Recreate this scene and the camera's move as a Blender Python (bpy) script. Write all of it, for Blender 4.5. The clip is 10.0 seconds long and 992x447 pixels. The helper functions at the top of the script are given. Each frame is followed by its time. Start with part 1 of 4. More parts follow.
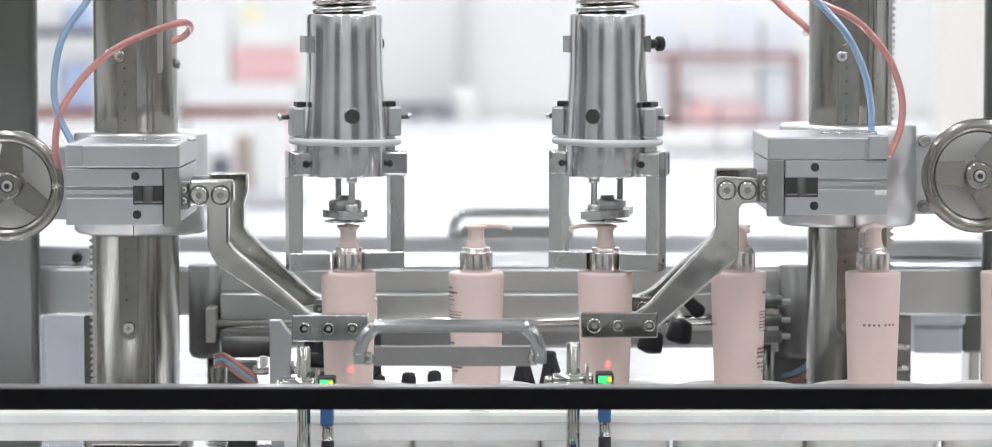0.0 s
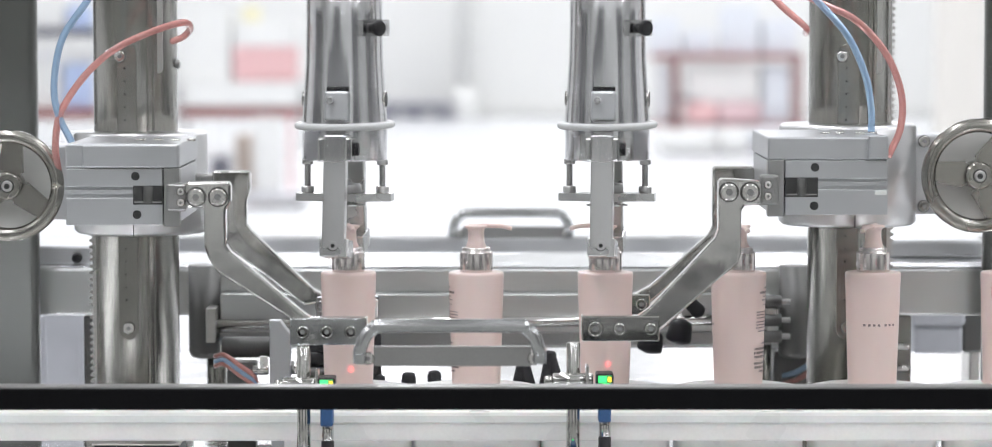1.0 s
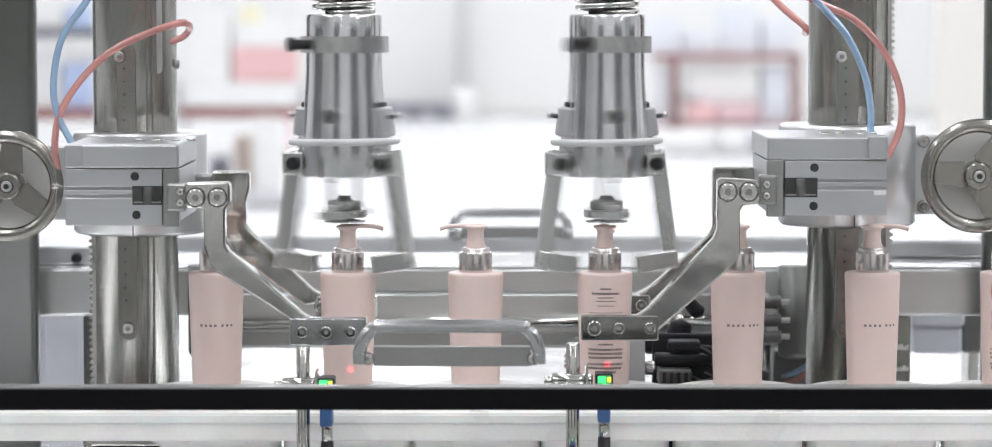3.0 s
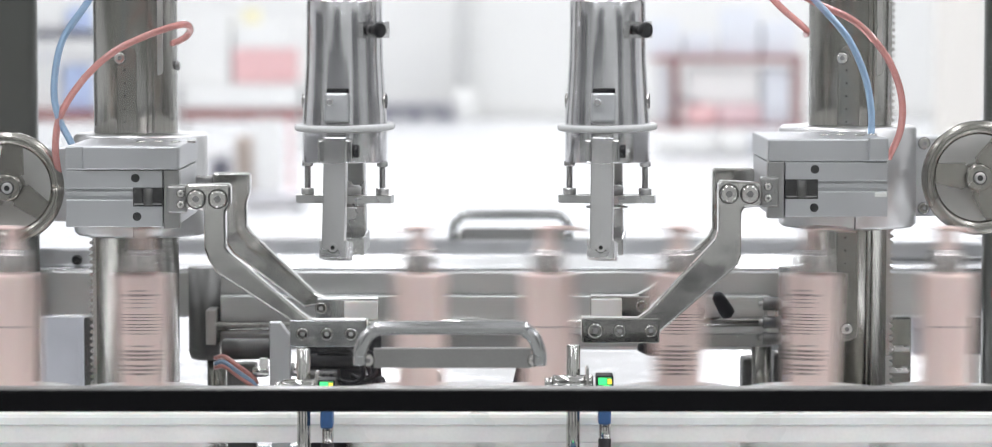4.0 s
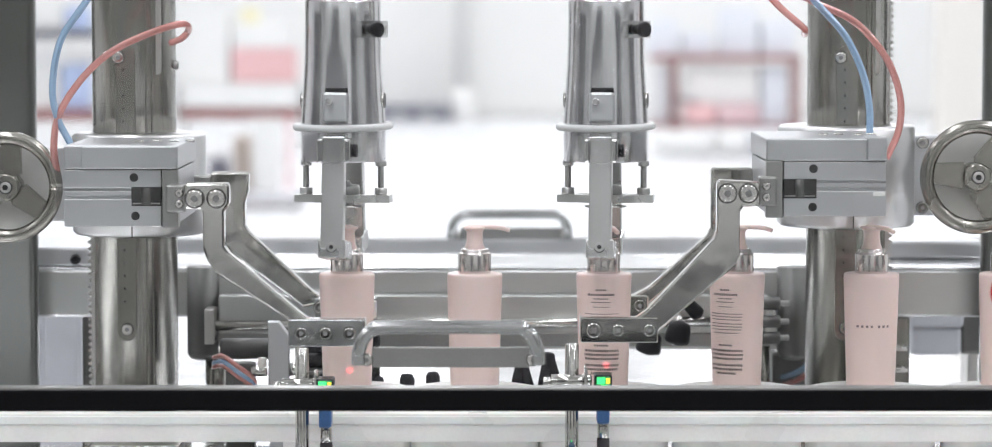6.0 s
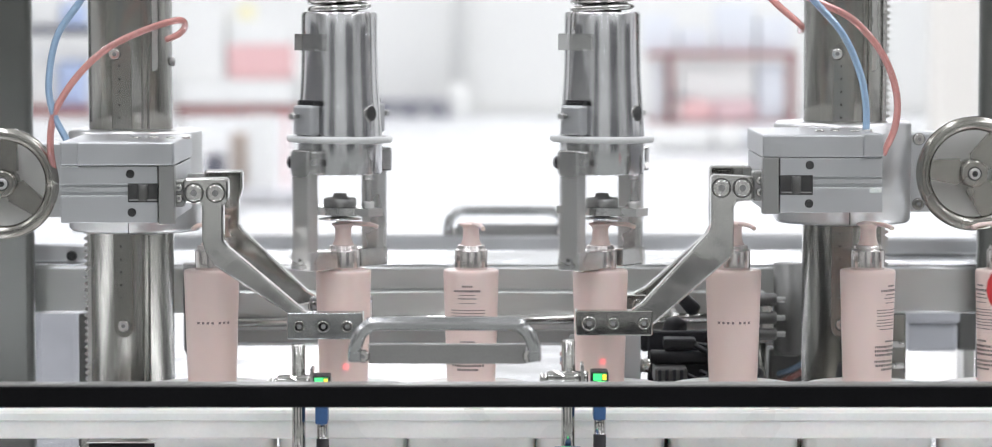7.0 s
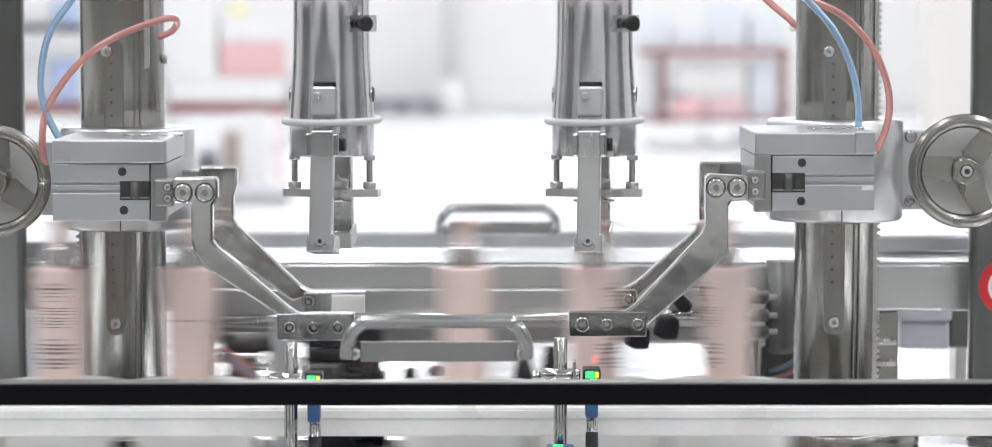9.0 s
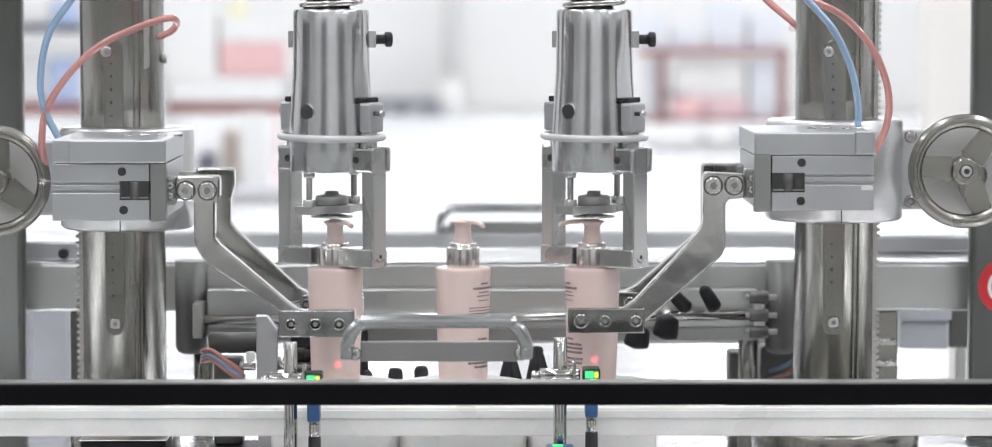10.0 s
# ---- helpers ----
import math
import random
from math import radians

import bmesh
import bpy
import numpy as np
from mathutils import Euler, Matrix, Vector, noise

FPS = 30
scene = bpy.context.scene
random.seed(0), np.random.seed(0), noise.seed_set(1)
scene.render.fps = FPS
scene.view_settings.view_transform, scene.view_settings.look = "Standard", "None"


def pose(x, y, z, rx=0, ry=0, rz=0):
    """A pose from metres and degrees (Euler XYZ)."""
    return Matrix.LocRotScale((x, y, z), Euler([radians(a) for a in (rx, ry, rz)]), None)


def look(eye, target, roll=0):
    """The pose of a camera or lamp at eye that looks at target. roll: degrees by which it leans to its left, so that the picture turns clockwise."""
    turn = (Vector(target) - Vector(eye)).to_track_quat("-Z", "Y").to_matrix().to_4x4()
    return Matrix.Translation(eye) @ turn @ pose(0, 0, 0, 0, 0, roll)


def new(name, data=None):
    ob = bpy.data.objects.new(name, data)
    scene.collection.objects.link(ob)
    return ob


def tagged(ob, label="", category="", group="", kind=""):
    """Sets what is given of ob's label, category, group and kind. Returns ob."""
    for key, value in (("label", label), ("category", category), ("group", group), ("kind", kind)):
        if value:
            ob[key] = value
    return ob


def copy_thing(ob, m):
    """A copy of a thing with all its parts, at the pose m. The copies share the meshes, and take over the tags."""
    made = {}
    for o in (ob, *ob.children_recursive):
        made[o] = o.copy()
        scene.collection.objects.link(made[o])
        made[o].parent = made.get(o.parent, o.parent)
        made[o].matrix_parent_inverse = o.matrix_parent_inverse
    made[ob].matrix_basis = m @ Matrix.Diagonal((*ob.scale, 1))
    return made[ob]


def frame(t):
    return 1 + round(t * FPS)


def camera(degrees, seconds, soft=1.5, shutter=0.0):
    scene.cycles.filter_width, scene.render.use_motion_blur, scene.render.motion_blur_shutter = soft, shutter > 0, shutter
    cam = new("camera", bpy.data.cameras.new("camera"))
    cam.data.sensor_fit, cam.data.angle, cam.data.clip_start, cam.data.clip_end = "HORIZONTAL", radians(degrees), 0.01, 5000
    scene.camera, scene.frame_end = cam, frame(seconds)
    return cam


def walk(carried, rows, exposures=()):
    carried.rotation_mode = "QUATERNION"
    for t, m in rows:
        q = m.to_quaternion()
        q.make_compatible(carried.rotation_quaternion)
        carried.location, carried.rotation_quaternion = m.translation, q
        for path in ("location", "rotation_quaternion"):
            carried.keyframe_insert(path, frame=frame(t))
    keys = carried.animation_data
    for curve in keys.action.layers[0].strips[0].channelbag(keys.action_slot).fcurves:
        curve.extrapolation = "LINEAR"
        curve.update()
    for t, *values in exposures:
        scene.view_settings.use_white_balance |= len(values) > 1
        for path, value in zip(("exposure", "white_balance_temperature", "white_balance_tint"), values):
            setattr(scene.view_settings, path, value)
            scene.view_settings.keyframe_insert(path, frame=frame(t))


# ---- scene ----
# ---------------- camera ----------------
cam = camera(18.5, 10.0, soft=0.95, shutter=0.9)
cam.data.dof.use_dof = True
cam.data.dof.focus_distance = 2.58
cam.data.dof.aperture_fstop = 7.0


def aim(pan, dip):
    """The tripod head, turned by small degrees from its first aim."""
    return pose(0, -2.6, 0.3258, 90 - 4.075 + dip, 0, pan)


walk(cam, [(0.0, aim(0, 0)), (1.5, aim(0, 0)), (2.7, aim(-0.012, 0)), (4.0, aim(0, 0.036)), (5.0, aim(0, 0.034)),
           (5.7, aim(-0.014, 0.034)), (7.0, aim(-0.096, -0.042)), (7.5, aim(-0.143, -0.054)), (8.0, aim(-0.2, -0.083)),
           (8.5, aim(-0.202, -0.078)), (9.0, aim(-0.243, -0.085)), (9.5, aim(-0.25, -0.086)), (10.0, aim(-0.249, -0.086))],
     exposures=[(0.0, 0.0), (10.0, 0.0)])

# ---------------- world and light ----------------
world = bpy.data.worlds.new("hall_air")
scene.world = world
world.use_nodes = True
world.node_tree.nodes["Background"].inputs["Color"].default_value = (0.9, 0.95, 1.0, 1)
world.node_tree.nodes["Background"].inputs["Strength"].default_value = 0.3


def lamp(name, x, y, z, sx, sy, watts, color=(0.952, 0.944, 1.0)):
    data = bpy.data.lights.new(name, "AREA")
    data.shape, data.size, data.size_y, data.energy, data.color = "RECTANGLE", sx, sy, watts, color
    ob = new(name, data)
    ob.matrix_world = pose(x, y, z)
    return ob


for row_x in (-5.0, -1.2, 2.6, 6.4):
    lamp("ceiling_lamp_row", row_x, 20.0, 4.85, 0.5, 27.6, 480)
    lamp("ceiling_lamp_row", row_x, -1.4, 4.85, 0.5, 10.5, 214)

# ---------------- materials ----------------


def material(name, color, rough=0.5, metal=0.0, grain=0.06, scale=(60, 60, 60), bump=0.0, bump_scale=0.002, rough_var=0.08,
             large=0.06, transmission=0.0, coat=0.0, subsurface=0.0, gloss=0.5, wave=0.0):
    """A Principled surface with fine grain and a slow stain, in the thing's own metres."""
    m = bpy.data.materials.new(name)
    m.use_nodes = True
    nt = m.node_tree
    b = nt.nodes["Principled BSDF"]
    co = nt.nodes.new("ShaderNodeTexCoord")
    mp = nt.nodes.new("ShaderNodeMapping")
    mp.inputs["Scale"].default_value = scale
    fine = nt.nodes.new("ShaderNodeTexNoise")
    fine.inputs["Scale"].default_value, fine.inputs["Detail"].default_value = 8.0, 5.0
    slow = nt.nodes.new("ShaderNodeTexNoise")
    slow.inputs["Scale"].default_value, slow.inputs["Detail"].default_value = 14.0, 3.0
    nt.links.new(co.outputs["Object"], mp.inputs["Vector"])
    nt.links.new(mp.outputs["Vector"], fine.inputs["Vector"])
    nt.links.new(co.outputs["Object"], slow.inputs["Vector"])
    tone = []
    for node, amount in ((fine, grain), (slow, large)):
        r = nt.nodes.new("ShaderNodeMapRange")
        r.interpolation_type = "SMOOTHSTEP"
        r.inputs["From Min"].default_value, r.inputs["From Max"].default_value = 0.3, 0.7
        r.inputs["To Min"].default_value, r.inputs["To Max"].default_value = 1 - amount, 1 + amount
        nt.links.new(node.outputs["Fac"], r.inputs["Value"])
        tone.append(r)
    mul = nt.nodes.new("ShaderNodeMath")
    mul.operation = "MULTIPLY"
    nt.links.new(tone[0].outputs["Result"], mul.inputs[0])
    nt.links.new(tone[1].outputs["Result"], mul.inputs[1])
    col = nt.nodes.new("ShaderNodeVectorMath")
    col.operation = "SCALE"
    col.inputs[0].default_value = color[:3]
    nt.links.new(mul.outputs["Value"], col.inputs["Scale"])
    nt.links.new(col.outputs["Vector"], b.inputs["Base Color"])
    rr = nt.nodes.new("ShaderNodeMapRange")
    rr.interpolation_type = "SMOOTHSTEP"
    rr.inputs["From Min"].default_value, rr.inputs["From Max"].default_value = 0.3, 0.7
    rr.inputs["To Min"].default_value, rr.inputs["To Max"].default_value = max(0.02, rough - rough_var), rough + rough_var
    nt.links.new(slow.outputs["Fac"], rr.inputs["Value"])
    nt.links.new(rr.outputs["Result"], b.inputs["Roughness"])
    b.inputs["Metallic"].default_value = metal
    b.inputs["Transmission Weight"].default_value = transmission
    b.inputs["Coat Weight"].default_value = coat
    b.inputs["Specular IOR Level"].default_value = gloss
    b.inputs["Subsurface Weight"].default_value = subsurface
    b.inputs["Subsurface Scale"].default_value = 0.01
    if wave:
        soft_relief = nt.nodes.new("ShaderNodeBump")
        soft_relief.inputs["Strength"].default_value, soft_relief.inputs["Distance"].default_value = 1.0, wave
        nt.links.new(slow.outputs["Fac"], soft_relief.inputs["Height"])
        nt.links.new(soft_relief.outputs["Normal"], b.inputs["Normal"])
    if bump:
        bp = nt.nodes.new("ShaderNodeBump")
        bp.inputs["Strength"].default_value, bp.inputs["Distance"].default_value = bump, bump_scale
        nt.links.new(fine.outputs["Fac"], bp.inputs["Height"])
        nt.links.new(bp.outputs["Normal"], b.inputs["Normal"])
    return m


def glow(name, color, strength):
    m = bpy.data.materials.new(name)
    m.use_nodes = True
    b = m.node_tree.nodes["Principled BSDF"]
    b.inputs["Base Color"].default_value = (*color, 1)
    b.inputs["Emission Color"].default_value = (*color, 1)
    b.inputs["Emission Strength"].default_value = strength
    return m


STEEL = material("brushed_steel", (0.56, 0.55, 0.53), 0.28, 1.0, 0.06, (300, 300, 6), 0.12, 0.0005)
STEEL_H = material("steel_brushed_lengthwise", (0.6, 0.61, 0.6), 0.32, 1.0, 0.06, (5, 300, 300), 0.12, 0.0005, 0.02, large=0.02)
POLISHED = material("polished_steel", (0.56, 0.555, 0.53), 0.09, 1.0, 0.03, (60, 60, 20), 0.0, 0.0005, 0.03, wave=0.0006)
CHUCK = material("polished_chuck_steel", (0.69, 0.69, 0.7), 0.2, 1.0, 0.02, (50, 50, 2), 0.0, 0.0005, 0.04, wave=0.0003)
COLUMN = material("ground_column_steel", (0.29, 0.285, 0.26), 0.24, 1.0, 0.14, (160, 160, 3), 0.03, 0.0004, 0.02, large=0.03)
HANDLE = material("satin_handle_steel", (0.45, 0.46, 0.46), 0.2, 1.0, 0.05, (20, 120, 120), 0.02, 0.0004, wave=0.0008)
CLAW = material("milled_claw_steel", (0.6, 0.6, 0.59), 0.26, 1.0, 0.06, (150, 150, 150), 0.08, 0.0005)
DULLDARK = material("dark_dull_steel", (0.13, 0.13, 0.125), 0.45, 0.9, 0.08, (90, 90, 90), 0.04, 0.0004)
RUBBER = material("grey_black_rubber", (0.018, 0.018, 0.022), 0.6, gloss=0.3)
POSTSTEEL = material("dull_post_steel", (0.115, 0.12, 0.11), 0.4, 0.45, 0.08, (120, 120, 3), 0.04, 0.0004, 0.05)
ALU = material("anodised_aluminium", (0.53, 0.54, 0.55), 0.4, 0.8, 0.03, (400, 400, 400), 0.08, 0.0003)
TURNED = material("turned_aluminium", (0.6, 0.6, 0.6), 0.32, 1.0, 0.04, (20, 20, 400), 0.04, 0.0003, 0.04)
GREYPLATE = material("dull_grey_steel", (0.36, 0.36, 0.35), 0.4, 0.9, 0.06, (200, 200, 200), 0.08, 0.0004)
BRIGHT = material("bright_stainless_sheet", (0.86, 0.87, 0.88), 0.22, 1.0, 0.03, (6, 200, 200), 0.05, 0.0004)
SOCKET = material("shaded_socket_steel", (0.3, 0.3, 0.3), 0.45, 0.9)
# Black for scale dots and gaps, and for shade painted where holes are.
DARK = material("black_dots_and_hole_shade", (0.02, 0.02, 0.02), 0.5, 0.0)
BLACK = material("black_rubber", (0.005, 0.005, 0.006), 0.65, 0.0, 0.15, (60, 60, 60), 0.1, 0.001, gloss=0.1)
BLACKP = material("black_plastic", (0.009, 0.009, 0.011), 0.42, 0.0, gloss=0.3)
WHITEP = material("white_polyethylene", (0.8, 0.8, 0.77), 0.34, 0.0, 0.015, (40, 40, 40), 0.015, 0.0004, subsurface=0.1)
RINGP = material("translucent_silicone", (0.62, 0.63, 0.62), 0.35, 0.0, 0.02)
PINK = material("pale_pink_plastic", (0.8, 0.64, 0.59), 0.4, 0.0, 0.015, (40, 40, 40), 0.02, 0.0004, large=0.02, subsurface=0.08)
SILVER = material("silver_collar", (0.72, 0.68, 0.66), 0.28, 1.0, 0.02)
INK = material("grey_print", (0.11, 0.09, 0.09), 0.5)
PALEINK = material("pale_grey_print", (0.24, 0.18, 0.18), 0.5)
BLUEHOSE = material("blue_hose", (0.48, 0.68, 0.9), 0.12, 0.0, 0.05, transmission=0.6)
REDHOSE = material("red_hose", (0.88, 0.44, 0.4), 0.12, 0.0, 0.05, transmission=0.6)
BLUEP = material("blue_sensor_plastic", (0.03, 0.09, 0.22), 0.35)
REDPAINT = material("red_paint", (0.6, 0.03, 0.04), 0.4)
WHITEPAINT = material("white_wall_paint", (0.82, 0.82, 0.8), 0.6, 0.0, 0.03, (2, 2, 2))
FLOOR = material("white_epoxy_floor", (0.8, 0.81, 0.82), 0.25, 0.0, 0.04, (1, 1, 1), large=0.04)
GREYFLOOR = material("unseen_grey_floor", (0.34, 0.35, 0.33), 0.4, 0.0, 0.05, (1, 1, 1), large=0.05)
DARKPANEL = material("dark_reflection_paint", (0.13, 0.13, 0.135), 0.5, 0.0, 0.05, (3, 3, 3))
GREYWALL = material("grey_wall_paint", (0.66, 0.66, 0.64), 0.7, 0.0, 0.04, (2, 2, 2))
RACKRED = material("red_rack_paint", (0.28, 0.09, 0.085), 0.5)
PALERED = material("pale_red_wrap", (0.8, 0.5, 0.5), 0.6)
CARTON = material("brown_carton", (0.5, 0.42, 0.36), 0.8)
GAP_PALE = material("pale_spoke_gap", (0.64, 0.64, 0.61), 0.5, 0.0, 0.03, (10, 10, 10))
PALEPAINT = material("pale_grey_paint", (0.45, 0.46, 0.49), 0.5, 0.0, 0.03, (10, 10, 10))
BEIGE = material("cream_panel", (0.78, 0.75, 0.7), 0.6)
GREEN_LED = glow("green_led", (0.05, 0.8, 0.2), 1.3)
LENS = glow("green_lamp_window", (0.02, 0.28, 0.08), 0.35)
YELLOW_LED = glow("amber_led", (0.9, 0.6, 0.05), 1.2)

acrylic = bpy.data.materials.new("clear_acrylic")
acrylic.use_nodes = True
_nt = acrylic.node_tree
_nt.nodes.remove(_nt.nodes["Principled BSDF"])
_tr, _gl, _mx = (_nt.nodes.new("ShaderNodeBsdf" + k) if k != "Mix" else _nt.nodes.new("ShaderNodeMixShader") for k in ("Transparent", "Glossy", "Mix"))
_tr.inputs["Color"].default_value = (0.985, 0.99, 0.99, 1)
_gl.inputs["Roughness"].default_value = 0.05
_mx.inputs["Fac"].default_value = 0.016
_nt.links.new(_tr.outputs[0], _mx.inputs[1])
_nt.links.new(_gl.outputs[0], _mx.inputs[2])
_nt.links.new(_mx.outputs[0], _nt.nodes["Material Output"].inputs["Surface"])

# ---------------- mesh helpers ----------------


def box(x0, x1, y0, y1, z0, z1, bevel=0.0, bm=None):
    bm = bm or bmesh.new()
    vs = bmesh.ops.create_cube(bm, size=1.0)["verts"]
    for v in vs:
        v.co = Vector(((x0 + x1) / 2 + v.co.x * abs(x1 - x0), (y0 + y1) / 2 + v.co.y * abs(y1 - y0), (z0 + z1) / 2 + v.co.z * abs(z1 - z0)))
    if bevel:
        edges = list({e for v in vs for e in v.link_edges})
        bmesh.ops.bevel(bm, geom=edges, offset=bevel, segments=2, affect="EDGES", profile=0.5)
    return bm


def lathe(profile, segs=40, bm=None, centre=(0, 0)):
    """Turn (radius, z) pairs round the upright axis at centre."""
    bm = bm or bmesh.new()
    rings = []
    for r, z in profile:
        rings.append([bm.verts.new((centre[0] + r * math.cos(a), centre[1] + r * math.sin(a), z))
                      for a in (2 * math.pi * i / segs for i in range(segs))])
    for a, b in zip(rings, rings[1:]):
        for i in range(segs):
            f = bm.faces.new((a[i], a[(i + 1) % segs], b[(i + 1) % segs], b[i]))
            f.smooth = True
    bm.faces.new(rings[0][::-1])
    bm.faces.new(rings[-1])
    bmesh.ops.recalc_face_normals(bm, faces=bm.faces)
    return bm


def prism(poly, y0, y1, bevel=0.0, bm=None):
    """Push an (x, z) outline from y0 to y1."""
    bm = bm or bmesh.new()
    a = [bm.verts.new((x, y0, z)) for x, z in poly]
    b = [bm.verts.new((x, y1, z)) for x, z in poly]
    made = [bm.faces.new(a), bm.faces.new(b[::-1])]
    n = len(poly)
    for i in range(n):
        made.append(bm.faces.new((a[i], b[i], b[(i + 1) % n], a[(i + 1) % n])))
    bmesh.ops.recalc_face_normals(bm, faces=made)
    if bevel:
        edges = [e for e in made[0].edges] + [e for e in made[1].edges]
        bmesh.ops.bevel(bm, geom=edges, offset=bevel, segments=2, affect="EDGES", profile=0.5)
    return bm


def rounded_post(x0, x1, y0, y1, z0, z1, r, n=8):
    """An upright square tube with generously rounded corners."""
    bm = bmesh.new()
    ring = []
    for cx, cy, a0 in ((x1 - r, y1 - r, 0), (x0 + r, y1 - r, 90), (x0 + r, y0 + r, 180), (x1 - r, y0 + r, 270)):
        ring += [(cx + r * math.cos(radians(a0 + 90 * i / n)), cy + r * math.sin(radians(a0 + 90 * i / n))) for i in range(n + 1)]
    lo, hi = ([bm.verts.new((x, y, z)) for x, y in ring] for z in (z0, z1))
    for i in range(len(ring)):
        j = (i + 1) % len(ring)
        bm.faces.new((lo[i], lo[j], hi[j], hi[i])).smooth = True
    bm.faces.new(lo[::-1]), bm.faces.new(hi)
    return bm


def rod(p0, p1, r, segs=20, bevel=0.0, bm=None):
    """A round bar from p0 to p1, its rim eased by bevel."""
    bm = bm or bmesh.new()
    p0, p1 = Vector(p0), Vector(p1)
    d = p1 - p0
    length = d.length
    m = Matrix.Translation(p0) @ d.to_track_quat("Z", "Y").to_matrix().to_4x4()
    e = min(bevel, r * 0.8, length * 0.4)
    prof = [(r - e, 0), (r, e), (r, length - e), (r - e, length)] if e else [(r, 0), (r, length)]
    rings = [[bm.verts.new(m @ Vector((q * math.cos(a), q * math.sin(a), z))) for a in (2 * math.pi * i / segs for i in range(segs))] for q, z in prof]
    for a, b in zip(rings, rings[1:]):
        for i in range(segs):
            bm.faces.new((a[i], a[(i + 1) % segs], b[(i + 1) % segs], b[i])).smooth = True
    bm.faces.new(rings[0][::-1])
    bm.faces.new(rings[-1])
    return bm


def smooth_path(points, steps=8):
    """Catmull-Rom through the points."""
    ps = [Vector(p) for p in points]
    ps = [2 * ps[0] - ps[1]] + ps + [2 * ps[-1] - ps[-2]]
    out = []
    for i in range(1, len(ps) - 2):
        a, b, c, d = ps[i - 1:i + 3]
        for k in range(steps):
            t = k / steps
            out.append(0.5 * ((2 * b) + (c - a) * t + (2 * a - 5 * b + 4 * c - d) * t * t + (3 * b - 3 * c + d - a) * t ** 3))
    out.append(ps[-2])
    return out


def tube(points, r, segs=12, steps=8, bm=None):
    bm = bm or bmesh.new()
    path = smooth_path(points, steps) if steps else [Vector(p) for p in points]
    rings, side = [], None
    for i, p in enumerate(path):
        d = (path[min(i + 1, len(path) - 1)] - path[max(i - 1, 0)]).normalized()
        if side is None:
            side = d.orthogonal().normalized()
        side = (side - d * side.dot(d)).normalized()
        up = d.cross(side)
        rings.append([bm.verts.new(p + r * (math.cos(a) * side + math.sin(a) * up)) for a in (2 * math.pi * k / segs for k in range(segs))])
    for a, b in zip(rings, rings[1:]):
        for i in range(segs):
            bm.faces.new((a[i], a[(i + 1) % segs], b[(i + 1) % segs], b[i])).smooth = True
    bm.faces.new(rings[0][::-1])
    bm.faces.new(rings[-1])
    bmesh.ops.recalc_face_normals(bm, faces=bm.faces)
    return bm


def part(name, bm, mat, parent=None, label=""):
    mesh = bpy.data.meshes.new(name)
    bm.to_mesh(mesh)
    bm.free()
    mesh.materials.append(mat)
    ob = new(name, mesh)
    ob.parent = parent
    return tagged(ob, label)


def thing(name, label, category, x=0, y=0, z=0, group="", kind=""):
    ob = new(name)
    ob.empty_display_size = 0.02
    ob.matrix_basis = pose(x, y, z)
    return tagged(ob, label, category, group, kind)


def structure(name, bm, mat, label):
    return tagged(part(name, bm, mat), label, "setting", kind="structure")


def screw(parent, x, y, z, r, washer=0.0):
    """A socket screw whose head faces -y: dark seat, turned rim, hexagon painted dark as socket shade."""
    h = r * 0.5
    s = part("screw", rod((x, y + 0.001, z), (x, y - h, z), r, 28, r * 0.16), POLISHED, parent, "socket head screw")
    part("socket", rod((x, y - h + 0.0002, z), (x, y - h - 0.0002, z), r * 0.42, 6), SOCKET, s, "dark hexagon plate painted as the socket's shade")
    part("washer", rod((x, y + 0.0004, z), (x, y - 0.0006, z), washer or r * 1.12, 28), DULLDARK, s, "dark seat ring")
    return s


# ---------------- hall ----------------
structure("floor", box(-11, 11, -0.34, 34.3, -1.2, -1.0), FLOOR, "glossy white epoxy hall floor")
# Unseen front floor, kept dark so the low steel reflects less light.
structure("floor", box(-11, 11, -7, -0.34, -1.2, -1.0), GREYFLOOR, "unseen grey front floor, added dark to dim low reflections")
structure("wall_far", box(-11, 11, 34.0, 34.3, -1.0, 5.0), WHITEPAINT, "bright white far wall of the hall")
structure("wall_left", box(-11.2, -11, -7, 34.0, -1.0, 5.0), WHITEPAINT, "white side wall of the hall")
structure("wall_right", box(11, 11.2, -7, 34.0, -1.0, 5.0), WHITEPAINT, "white side wall of the hall")
structure("wall_behind", box(-11, 11, -7.2, -7, -1.0, 5.0), GREYWALL, "grey wall behind the machine's front")
# Unseen dark panels, added so the polished steel reflects dark streaks.
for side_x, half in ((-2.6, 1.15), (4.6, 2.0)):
    structure("wall_panel", box(side_x - half, side_x + half, -7.0, -6.9, -1.0, 3.2, 0.02), DARKPANEL, "unseen dark panel added behind for reflections in the steel")
# Low unseen panels, added to darken what arms and finger plates reflect.
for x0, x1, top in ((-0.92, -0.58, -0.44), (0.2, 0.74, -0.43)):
    structure("wall_panel", box(x0, x1, -7.0, -6.9, -1.0, top, 0.02), DARKPANEL, "unseen low dark panel added to darken the gripper reflections")
# Dark side panels, also unseen and added only for reflections.
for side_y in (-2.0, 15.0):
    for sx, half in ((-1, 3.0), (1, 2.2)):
        structure("wall_panel", box(sx * 11 - 0.05, sx * 11 + 0.05, side_y - half, side_y + half, -1.0, 3.0, 0.02), DARKPANEL, "unseen dark side panel added for reflections in the steel")
structure("ceiling", box(-11, 11, -7, 34.3, 5.0, 5.2), WHITEPAINT, "white hall ceiling")
